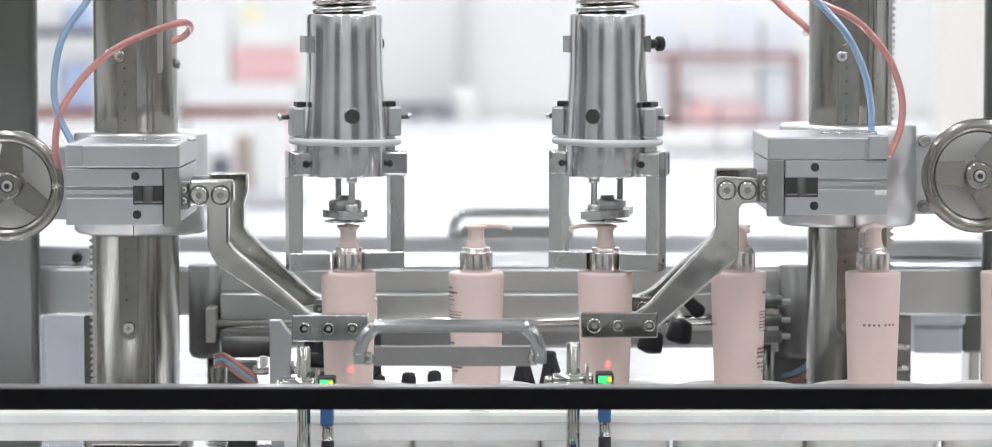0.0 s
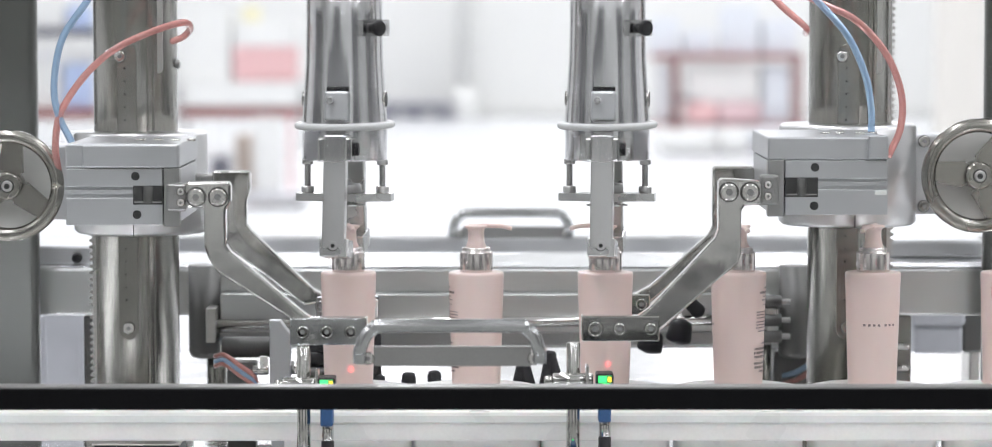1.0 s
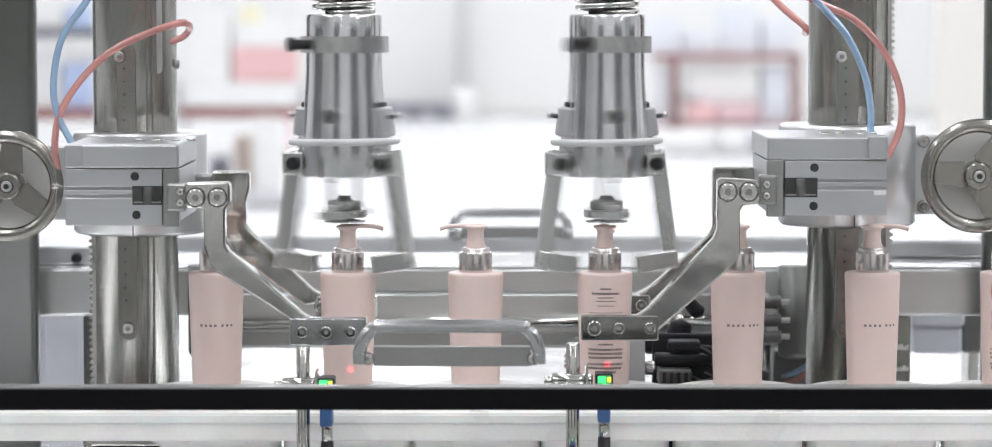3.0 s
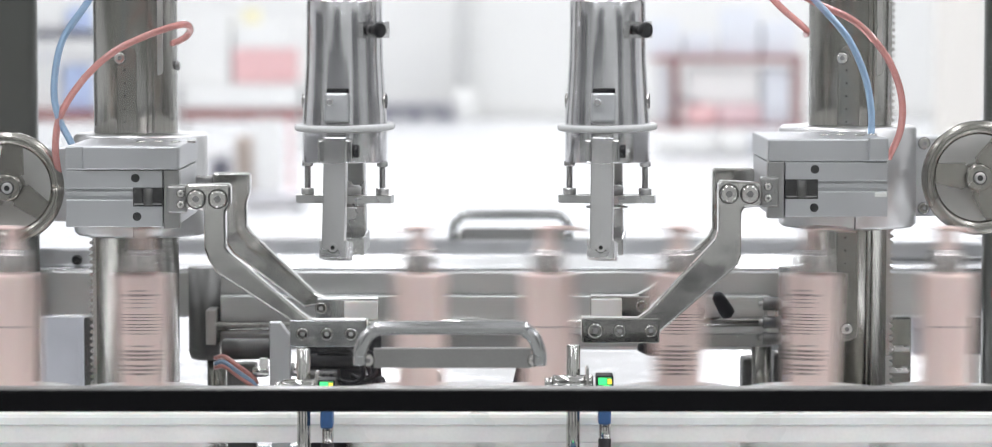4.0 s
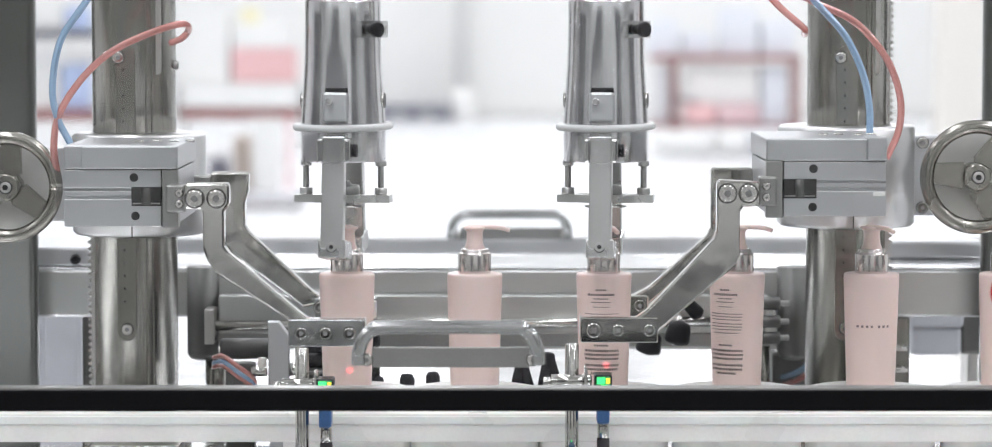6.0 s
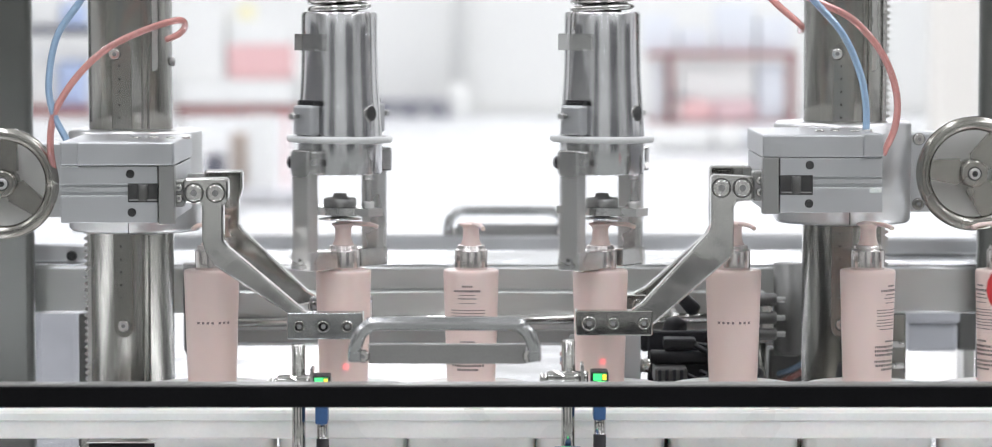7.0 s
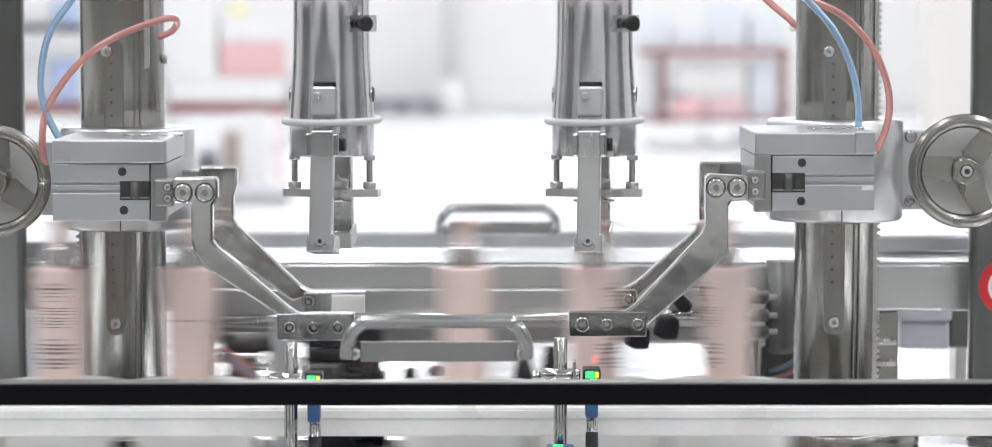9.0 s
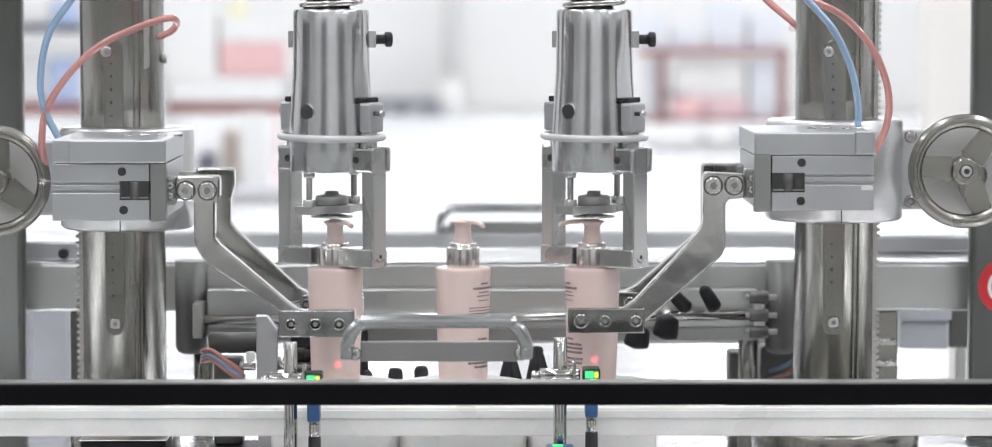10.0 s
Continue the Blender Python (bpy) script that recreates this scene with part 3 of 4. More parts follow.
def capping_head(cx, figures):
    """A spring-loaded chuck; its claws swing at the front and back of its own space."""
    h = thing("capping_head", "polished steel capping chuck with two claws and a white ring", "capping head", cx, 0, 0, "capping heads")
    prof = [(0.0216, 0.1821), (0.0356, 0.1816), (0.0362, 0.1832), (0.0362, 0.2151), (0.0346, 0.2394), (0.0329, 0.2664),
            (0.0324, 0.2934), (0.0324, 0.3172), (0.0313, 0.3193), (0.0162, 0.3199)]
    segs, bm = 120, bmesh.new()
    rings = []
    for r, z in prof:
        ring = []
        for i in range(segs):
            a = 2 * math.pi * i / segs
            cut = 1.0 if z > 0.2772 else 1 - 0.001 * math.cos(3 * a + 0.6) - 0.0006 * math.cos(7 * a + 1.1) - 0.0003 * math.cos(13 * a)
            off = abs(abs(a % (2 * math.pi) - math.pi) - math.pi / 2)
            if 0.183 < z < 0.2772 and off < 0.34:
                cut = min(cut, (r - 0.0018) / r / math.cos(off))
            ring.append(bm.verts.new((r * cut * math.cos(a), r * cut * math.sin(a), z)))
        rings.append(ring)
    for p, q in zip(rings, rings[1:]):
        for i in range(segs):
            bm.faces.new((p[i], p[(i + 1) % segs], q[(i + 1) % segs], q[i])).smooth = True
    bm.faces.new(rings[0]), bm.faces.new(rings[-1])
    bmesh.ops.recalc_face_normals(bm, faces=bm.faces)
    for e in bm.edges:
        if e.calc_face_angle(0) > 0.6:
            e.smooth = False
    part("bell", bm, CHUCK, h)
    coil = [(0.0248 * math.cos(a), 0.0248 * math.sin(a), 0.3204 + a * 0.0011) for a in (i * math.pi / 10 for i in range(150))]
    part("spring", tube(coil, 0.0028, 10, 0), POLISHED, h, "coiled steel spring")
    part("spindle", rod((0, 0, 0.3177), (0, 0, 0.4554), 0.0162, 32), COLUMN, h)
    for s in (-1, 1):
        part("hole_rim", rod((s * 0.03, 0, 0.2334), (s * 0.0357, 0, 0.2334), 0.0071, 28, 0.0005), POLISHED, h, "bright countersunk rim")
        # No opening is cut: a black disc paints the hole's inner shade.
        part("sight_hole", rod((s * 0.0361, 0, 0.2334), (s * 0.027, 0, 0.2334), 0.0064, 24), DARK, h, "black disc painted as the shade in a round sight hole")
    # clamp tab with its knob
    tab = bmesh.new()
    n, r0, r1 = 5, 0.0325, 0.0382
    lo, hi = 0.2869, 0.301
    vin, vout = [], []
    for i in range(n + 1):
        a = math.radians(-90 + 34 + 166 * i / n)
        for lst, rr in ((vin, r0), (vout, r1)):
            lst.append((tab.verts.new((rr * math.cos(a), rr * math.sin(a), lo)), tab.verts.new((rr * math.cos(a), rr * math.sin(a), hi))))
    for i in range(n):
        for p in ((vout[i][0], vout[i + 1][0], vout[i + 1][1], vout[i][1]), (vin[i][1], vin[i + 1][1], vin[i + 1][0], vin[i][0]),
                  (vin[i][1], vout[i][1], vout[i + 1][1], vin[i + 1][1]), (vin[i + 1][0], vout[i + 1][0], vout[i][0], vin[i][0])):
            tab.faces.new(p)
    for i in (0, n):
        tab.faces.new((vin[i][0], vout[i][0], vout[i][1], vin[i][1]))
    bmesh.ops.recalc_face_normals(tab, faces=tab.faces)
    tab_part = part("clamp_tab", tab, CLAW, h)
    for char, beta in figures:
        digit(tab_part, char, beta, 0.2934, 0.0384, 0.0095)
    kd = Vector((math.sin(math.radians(45)), -math.cos(math.radians(45)), 0))
    kz = Vector((0, 0, 0.2939))
    knob = part("plunger", rod(kd * 0.0356 + kz, kd * 0.0475 + kz, 0.0042, 16), BLACKP, h, "black plunger knob")
    part("button", rod(kd * 0.0464 + kz, kd * 0.0524 + kz, 0.0065, 20, 0.001), BLACKP, knob)
    # silicone ring
    pts = [(0.0398 * math.cos(a), 0.0454 * math.sin(a), 0.2113 + 0.0008 * math.sin(a + 0.5)) for a in (2 * math.pi * i / 48 for i in range(49))]
    part("silicone_ring", tube(pts, 0.003, 12, 0), RINGP, h, "white silicone ring")
    # yoke ears carrying the claws
    for s in (-1, 1):
        for e in (-1, 1):
            ey = s * 0.04
            part("ear", box(e * 0.0115 - 0.003, e * 0.0115 + 0.003, ey - 0.012, ey + 0.007, 0.1821, 0.2027, 0.002), CLAW, h)
            if e > 0:
                part("pivot", rod((0.0145, ey + s * 0.001, 0.1924), (0.019, ey + s * 0.001, 0.1924), 0.0056, 20, 0.0005), BLACKP, h, "black pivot screw")
            else:
                # Black disc on the ear, painted shade in place of a hole.
                part("pivot_hole", rod((-0.0144, ey - s * 0.004, 0.1924), (-0.0148, ey - s * 0.004, 0.1924), 0.003, 16), DARK, h, "black disc painted as the shade in a pivot hole")
    # spring plate between the claws
    plate = bmesh.new()
    half = 0.041
    outline = []
    for sgn in (1, -1):
        outline += [(sgn * half, -sgn * 0.009), (sgn * half, sgn * 0.009), (sgn * half * 0.62, sgn * 0.011)]
        outline += [(0.0194 * math.cos(a), 0.0194 * math.sin(a)) for a in (math.radians((0 if sgn > 0 else 180) + d) for d in (50, 70, 90, 110, 130))]
        outline += [(-sgn * half * 0.62, sgn * 0.011)]
    lo = [plate.verts.new((x, y, 0.1465)) for x, y in outline]
    hi = [plate.verts.new((x, y, 0.153)) for x, y in outline]
    plate.faces.new(lo[::-1]), plate.faces.new(hi)
    for i in range(len(outline)):
        j = (i + 1) % len(outline)
        plate.faces.new((lo[i], lo[j], hi[j], hi[i]))
    bmesh.ops.recalc_face_normals(plate, faces=plate.faces)
    part("spring_plate", plate, CLAW, h, "flat steel spring plate")
    part("press_disc", lathe([(0.0178, 0.1422), (0.0184, 0.1432), (0.0076, 0.1449), (0.0076, 0.147)], 40), CLAW, h)
    part("bearing", lathe([(0.0135, 0.153), (0.014, 0.1541), (0.014, 0.1595), (0.0124, 0.1611), (0.0065, 0.1616), (0.0054, 0.1649)], 32), GREYPLATE, h)
    for s in (-1, 1):
        g = part("guide_rod", rod((s * 0.0324, 0, 0.1519), (s * 0.0324, 0, 0.1854), 0.0026, 14), GREYPLATE, h)
        part("nut", rod((s * 0.0324, 0, 0.153), (s * 0.0324, 0, 0.1589), 0.0055, 6, 0.0006), CLAW, g)
        part("collar_nut", rod((s * 0.0324, 0, 0.1773), (s * 0.0324, 0, 0.1821), 0.0048, 6, 0.0006), CLAW, g)
    claws = []
    for s in (-1, 1):
        # each claw turns on its pivot; its own space has y pointing outwards
        c = new("claw")
        c.empty_display_size = 0.01
        c.parent = h
        tagged(c, "milled steel claw arm")
        w = 0.0095
        part("leg", box(-w, w, -0.0022, 0.0103, -0.0837, 0.0108, 0.0012), CLAW, c)
        foot = box(-w - 0.002, w + 0.002, -0.0254, 0.0097, -0.0913, -0.0756, 0.0012)
        part("foot", foot, CLAW, c, "inward claw foot")
        part("lever", box(-0.0105, 0.0105, -0.0043, 0.0076, 0.0232, 0.0486, 0.0024), ALU, c, "square lever block")
        part("lever_neck", box(-0.008, 0.008, -0.0043, 0.0022, 0.0097, 0.0248, 0.0008), CLAW, c)
        part("stop", box(-0.0095, 0.0095, -0.0054, 0.0027, 0.0481, 0.0529, 0.001), BLACKP, c, "black stop block")
        ss = part("set_screw", rod((0.004, 0.007, 0.0394), (0.004, 0.0148, 0.0394), 0.002, 14), DULLDARK, c)
        part("head", rod((0.004, 0.0135, 0.0394), (0.004, 0.017, 0.0394), 0.0031, 16, 0.0006), CLAW, ss)
        part("foot_seat", rod((0, 0.0096, -0.0821), (0, 0.01, -0.0821), 0.0048, 20), DULLDARK, c)
        fs = part("foot_screw", rod((0, 0.0097, -0.0821), (0, 0.0106, -0.0821), 0.0041, 20, 0.0004), CLAW, c)
        # Black hexagon paints the shade of the screw's socket.
        part("socket", rod((0, 0.0104, -0.0821), (0, 0.0108, -0.0821), 0.0019, 6), DARK, fs)
        claws.append((c, s))
    return h, claws


head_left, claws_left = capping_head(-0.1291, (("1", 94),))
head_right, claws_right = capping_head(0.0951, (("2", 94), ("2", 62)))

# ---------------- bottles and pucks ----------------


def lotion_bottle():
    b = thing("lotion_bottle", "pale pink pump bottle with a silver collar standing in a puck", "bottle", 0, 0, 0, "pink pump bottles")
    h = 0.0995
    body = part("body", lathe([(0.0188, 0), (0.0203, 0.0008), (0.0208, 0.003), (0.0223, h * 0.5), (0.0235, h * 0.9), (0.0238, h - 0.004), (0.0237, h - 0.0018), (0.0232, h - 0.0007), (0.0222, h - 0.0002), (0.0125, h)], 64), PINK, b)
    part("collar", lathe([(0.0139, h - 0.0005), (0.0142, h + 0.0008), (0.0142, h + 0.0158), (0.0138, h + 0.0168), (0.0124, h + 0.0175), (0.0121, h + 0.018), (0.012, h + 0.0202), (0.0115, h + 0.0208), (0.009, h + 0.021)], 48), SILVER, b, "mirror silver collar")
    pump = part("pump", lathe([(0.0092, h + 0.0195), (0.009, h + 0.0215), (0.0076, h + 0.0245), (0.007, h + 0.0275), (0.0068, h + 0.0345), (0.0076, h + 0.0366), (0.0098, h + 0.0379), (0.0101, h + 0.0388),
                               (0.0092, h + 0.0397), (0.004, h + 0.0402)], 40), PINK, b)
    noz = bmesh.new()
    tube([(0, 0.006, h + 0.0392), (0, -0.012, h + 0.0393), (0, -0.023, h + 0.0387), (0, -0.0305, h + 0.0366)], 0.0019, 12, 6, noz)
    for v in noz.verts:
        v.co.x *= 1.7 - 0.6 * min(1, max(0, -v.co.y / 0.03))
    part("nozzle", noz, PINK, pump)

    def bars(name, items, ink):
        bm = bmesh.new()
        for a0, a1, z0, z1 in items:
            k = max(1, int((a1 - a0) / 5))
            ring = []
            for i in range(k + 1):
                a = math.radians(a0 + (a1 - a0) * i / k)
                col = []
                for z in (z0, z1):
                    r = 0.0208 + 0.0030 * z / h + 0.00022
                    col.append(bm.verts.new((r * math.sin(a), -r * math.cos(a), z)))
                ring.append(col)
            for p, q in zip(ring, ring[1:]):
                bm.faces.new((p[0], q[0], q[1], p[1]))
        return part(name, bm, ink, b, "small grey print")

    zc = h - 0.0443
    rnd = random.Random(4)
    # a short word mark in front, text lines behind
    mark, a = [], -40
    for w in (9, 8, 8, 8, 0, 8, 8, 8):
        if w:
            mark.append((a, a + w * 0.66, zc - 0.001, zc + 0.001))
        a += w + 2.4 if w else 5
    bars("word_mark", mark, PALEINK)
    lines = []
    for zz, wide, th in ((26, 18, 3.0), (34, 48, 3.6), (41, 26, 2.4), (47, 34, 2.4), (55, 28, 2.0), (67, 62, 2.0), (72, 62, 2.0), (77, 60, 2.0), (84, 62, 2.0), (89, 64, 2.0), (94, 62, 2.0), (100, 50, 2.0),
                         (121, 26, 3.0), (130, 66, 3.6), (137, 68, 3.6), (144, 66, 3.6), (155, 68, 3.6), (162, 64, 3.6), (169, 40, 3.4)):
        z = h - 0.0005 * zz
        wide *= 0.62
        at = 180 - wide
        while at < 180 + wide:
            w = rnd.uniform(1.6, 4.4) if th < 2.6 else rnd.uniform(2.0, 3.4)
            lines.append((at, min(at + w, 180 + wide), z - th * (0.00027 if th > 2.6 else 0.00021), z + th * (0.00027 if th > 2.6 else 0.00021)))
            at += w + rnd.uniform(0.9, 1.7)
    bars("text_lines", lines, INK)
    return b


def puck():
    p = thing("bottle_puck", "round white plastic carrier puck on the conveyor", "puck", 0, 0, 0, "carrier pucks")
    r = 0.0555
    base = BED + 0.008
    part("body", lathe([(r - 0.002, base), (r, base + 0.002), (r, -0.003), (r - 0.001, -0.001), (r - 0.003, 0), (0.028, 0), (0.0265, -0.0004)], 64), WHITEP, p)
    part("mark", box(-0.016, 0.012, 0.034, 0.04, 0.0001, 0.0005), REDPAINT, p, "red printed mark")
    return p


first_bottle, first_puck = lotion_bottle(), puck()
bottles = [first_bottle] + [copy_thing(first_bottle, pose(0, 0, 0)) for _ in range(10)]
pucks = [first_puck] + [copy_thing(first_puck, pose(0, 0, 0)) for _ in range(10)]

# ---------------- sensors ----------------


def sensor(px, led, top, level):
    s = thing("photo_sensor", "small blue photoelectric sensor on a steel post with green light", "sensor", px, -0.13, BED, "bottle sensors")
    part("post", rod((0, 0, 0), (0, 0, top - BED), 0.0056, 20, 0.0008), POLISHED, s)
    zc = level - BED
    part("cross_clamp", rod((-0.017, -0.003, zc), (0.016, -0.003, zc), 0.0058, 20, 0.001), POLISHED, s)
    part("clamp_screw", rod((-0.0235, -0.003, zc - 0.001), (-0.017, -0.003, zc - 0.001), 0.0044, 16, 0.0006), POLISHED, s)
    part("bracket", box(0.010, 0.0125, -0.012, 0.01, zc - 0.012, zc + 0.012, 0.0006), STEEL, s)
    x0, x1 = led - 0.0075, led + 0.0068
    body = part("body", box(x0, x1, -0.012, 0.012, zc - 0.012, zc + 0.006, 0.0015), BLACKP, s)
    part("lower_case", box(x0 + 0.002, x1 - 0.002, -0.011, 0.011, zc - 0.034, zc - 0.012, 0.0015), BLUEP, body, "blue sensor case")
    part("lens", box(x0 + 0.0012, x1 - 0.0012, -0.0128, -0.004, zc - 0.0055, zc + 0.005, 0.0012), LENS, body, "lit translucent lamp window")
    part("green_light", box(x0 + 0.002, led + 0.001, -0.0134, -0.0128, zc - 0.001, zc + 0.0042, 0.0002), GREEN_LED, body, "lit green indicator")
    part("green_light", box(led - 0.0025, led + 0.0035, -0.0134, -0.0128, zc - 0.0045, zc - 0.0015, 0.0002), GREEN_LED, body, "lit green indicator")
    part("amber_light", box(led + 0.0018, x1 - 0.0018, -0.0134, -0.0128, zc - 0.0005, zc + 0.0038, 0.0002), YELLOW_LED, body, "lit amber indicator")
    part("plug", rod((led, 0, zc - 0.048), (led, 0, zc - 0.032), 0.0048, 16, 0.0006), POLISHED, s, "threaded metal plug")
    part("cable", rod((led, 0, 0), (led, 0, zc - 0.047), 0.0052, 16), BLACKP, s)
    return s


sensor(-0.157, 0.0195, 0.0495, 0.0188)
sensor(0.0631, 0.0257, 0.0528, 0.0222)
low = thing("photo_sensor", "small blue photoelectric sensor low beside its post", "sensor", 0.0626, -0.13 - 0.02, BED, "bottle sensors")
part("case", box(-0.011, 0.011, -0.009, 0.009, 0, -0.0328 - BED, 0.0015), BLUEP, low)
part("green_light", box(-0.006, 0.002, -0.0085, -0.003, -0.0328 - BED, -0.0323 - BED + 0.0006, 0.0004), GREEN_LED, low, "lit green indicator")


def spot(x, z, tx, tz):
    """The sensor's own red beam on the bottle."""
    data = bpy.data.lights.new("sensor_beam", "SPOT")
    data.energy, data.color, data.spot_size, data.spot_blend, data.shadow_soft_size = 0.5, (1, 0.03, 0.05), radians(5), 1.0, 0.001
    ob = new("sensor_beam", data)
    ob.matrix_world = look((x, -0.13 + 0.02, z), (tx, -0.022, tz))


spot(-0.1355, 0.0292, -0.1237, 0.0179)
spot(0.0877, 0.0313, 0.0953, 0.0222)

# ---------------- hoses ----------------


def hose(name, label, pts, mat):
    h = thing(name, label, "hose", 0, 0, 0, "air hoses")
    part("tube", tube(pts, 0.0031, 14, 10), mat, h)
    return h


hose("blue_air_hose", "clear blue air hose bowed into the gripper", [(-0.3314, 0.02, 0.3639), (-0.3505, 0.02, 0.3312), (-0.3723, 0.02, 0.2986), (-0.3799, 0.02, 0.2605), (-0.3766, 0.02, 0.2333), (-0.3646, 0.02, 0.2082)], BLUEHOSE)
hose("red_air_hose", "clear red air hose bowed into the gripper", [(-0.2873, 0.11, 0.295), (-0.2752, 0.09, 0.2994), (-0.2675, 0.07, 0.3071), (-0.2719, 0.05, 0.312), (-0.2995, 0.05, 0.3038), (-0.3297, 0.03, 0.2884), (-0.3545, 0.02, 0.2652), (-0.3743, 0.02, 0.235), (-0.3793, 0.02, 0.2074), (-0.3782, 0.03, 0.1827)], REDHOSE)
hose("blue_air_hose", "clear blue air hose bowed into the gripper", [(0.2563, 0.02, 0.353), (0.2754, 0.02, 0.3312), (0.3015, 0.02, 0.3013), (0.3168, 0.02, 0.2687), (0.3227, 0.02, 0.2387), (0.3227, 0.02, 0.2104)], BLUEHOSE)
hose("red_air_hose", "clear red air hose bowed into the gripper", [(0.2235, 0.05, 0.3533), (0.2455, 0.05, 0.3286), (0.2703, 0.07, 0.3082), (0.2752, 0.11, 0.3027)], REDHOSE)
hose("red_air_hose", "clear red air hose bowed into the gripper", [(0.2491, 0.03, 0.3449), (0.2764, 0.03, 0.3302), (0.3103, 0.03, 0.3138), (0.3365, 0.03, 0.2848), (0.3496, 0.03, 0.252), (0.3496, 0.03, 0.222), (0.3387, 0.03, 0.1958)], REDHOSE)



def slide_gear():
    """The width adjuster: round uprights, guide rods with nut plates, and the blocks they carry."""
    g = thing("slide_adjuster", "steel guide rods on round uprights before the beam", "slide gear")
    y = 0.26
    part("slide_plate", box(-0.2614, 0.2602, y + 0.012, y + 0.03, 0.0062, 0.0543, 0.0015), STEEL_H, g, "dull steel slide plate")
    part("slide_edge", box(-0.2614, 0.2602, y + 0.006, y + 0.012, 0.0062, 0.0187, 0.001), GREYPLATE, g)
    for cx, stem in ((-0.278, -0.2673), (0.2852, 0.2543)):
        part("housing", lathe([(0.0083, -0.0093), (0.0131, -0.0075), (0.0154, -0.0027), (0.0154, 0.0798)], 40, None, (cx, y + 0.035)), DULLDARK, g, "dull round housing")
        part("stem", lathe([(0.0095, BED), (0.0095, 0.0062)], 28, None, (stem, y + 0.04)), COLUMN, g)
    part("guide_rod", rod((-0.2668, y, 0.0264), (0.2578, y, 0.0311), 0.0048, 24), POLISHED, g, "polished guide rod")
    for x0, x1 in ((-0.2727, -0.2632), (0.2543, 0.265)):
        part("nut_plate", box(x0, x1, y - 0.012, y + 0.03, 0.0103, 0.043, 0.001), STEEL, g)
    for nz in (0.0489, 0.0317, 0.0163):
        n = part("lock_nut", rod((0.2507, y - 0.01, nz), (0.2685, y - 0.01, nz), 0.0062, 12, 0.001), DULLDARK, g)
        part("stud", rod((0.2471, y - 0.01, nz), (0.2769, y - 0.01, nz), 0.0027, 12), GREYPLATE, n)
    return g


slide_gear()


def stop_carriage():
    """The puck stop that shuttles along the line: plate, actuator, hoses and black levers."""
    c = thing("stop_carriage", "grey plate carriage with black actuator, hoses and levers", "carriage")
    part("plate", prism([(-0.2019, 0.0465), (-0.1924, 0.0465), (-0.1834, 0.0342), (-0.1834, -0.0174), (-0.2019, -0.0174)], 0.1, 0.116, 0.001), ALU, c)
    part("shoe", box(-0.2457, -0.0724, 0.09, 0.16, BED, BED + 0.012, 0.001), BLACKP, c)
    part("riser", box(-0.2008, -0.1845, 0.101, 0.115, BED + 0.012, -0.0169, 0.001), ALU, c)
    part("barrel", rod((-0.2468, 0.13, 0.0196), (-0.2008, 0.13, 0.0196), 0.0095, 28, 0.002), DULLDARK, c)
    part("valve", box(-0.2423, -0.2165, 0.125, 0.15, BED + 0.012, 0.0061, 0.002), DULLDARK, c)
    act = part("actuator", box(-0.1705, -0.1413, 0.1, 0.15, -0.0141, 0.0027, 0.003), DULLDARK, c, "dark actuator body")
    part("back_plate", box(-0.1745, -0.104, 0.15, 0.156, BED + 0.012, 0.03, 0.002), RUBBER, act, "dark mounting plate")
    # Bright patch painted in for a slit of light among the dark parts.
    part("slit", box(-0.119, -0.1145, 0.143, 0.15, -0.006, 0.006, 0.001), BRIGHT, act, "bright patch added as a slit of light")
    part("motor", rod((-0.1739, 0.125, 0.0095), (-0.1223, 0.125, 0.0084), 0.0065, 28, 0.0015), BLACKP, act)
    part("cap", rod((-0.1223, 0.125, 0.0084), (-0.1178, 0.125, 0.0084), 0.0062, 24, 0.002), DULLDARK, act)
    part("valve_cap", box(-0.1615, -0.1324, 0.12, 0.145, 0.0165, 0.026, 0.002), BLACKP, act, "black valve cap")
    for k in range(4):
        part("fin", box(-0.168 + k * 0.0065, -0.165 + k * 0.0065, 0.096, 0.1, -0.013, 0.001, 0.0004), RUBBER, act)
    for cx, cz in ((0.0, 0.0), (0.006, -0.005), (0.013, 0.003)):
        part("cable", tube([(-0.1425 + cx, 0.112, -0.0051 + cz), (-0.1301 + cx, 0.104, -0.0085 + cz), (-0.1189 + cx, 0.104, -0.0017 + cz),
                            (-0.1223 + cx, 0.11, 0.014 + cz), (-0.1369, 0.125, 0.0218)], 0.0022, 10, 8), BLACKP, act)
    part("rod_end", rod((-0.1834, 0.11, 0.0033), (-0.1739, 0.11, 0.0033), 0.0062, 20, 0.001), POLISHED, act)
    part("strut", box(-0.1705, -0.1284, 0.11, 0.14, BED + 0.012, -0.0141), BLACKP, c)
    f = part("fitting", rod((-0.2165, 0.09, 0.0039), (-0.2019, 0.09, 0.0039), 0.005, 6, 0.001), POLISHED, c)
    part("elbow", rod((-0.2064, 0.09, 0.0039), (-0.2064, 0.09, 0.0162), 0.0039, 16, 0.001), WHITEP, f)
    for dz, mat, nm in ((0, REDHOSE, "red_hose"), (9, BLUEHOSE, "blue_hose"), (16, REDHOSE, "red_hose")):
        k = dz * 0.00055
        part(nm, tube([(-0.2531, 0.13, 0.0116 - k), (-0.243, 0.11, 0.015 - k), (-0.2283, 0.09, 0.0083 - k),
                       (-0.217, 0.088, 0.0003 - k), (-0.2136, 0.1, -0.0076 - k), (-0.2192, 0.13, -0.011 - k)], 0.0022, 12, 8), mat, c, "thin looped air hose")
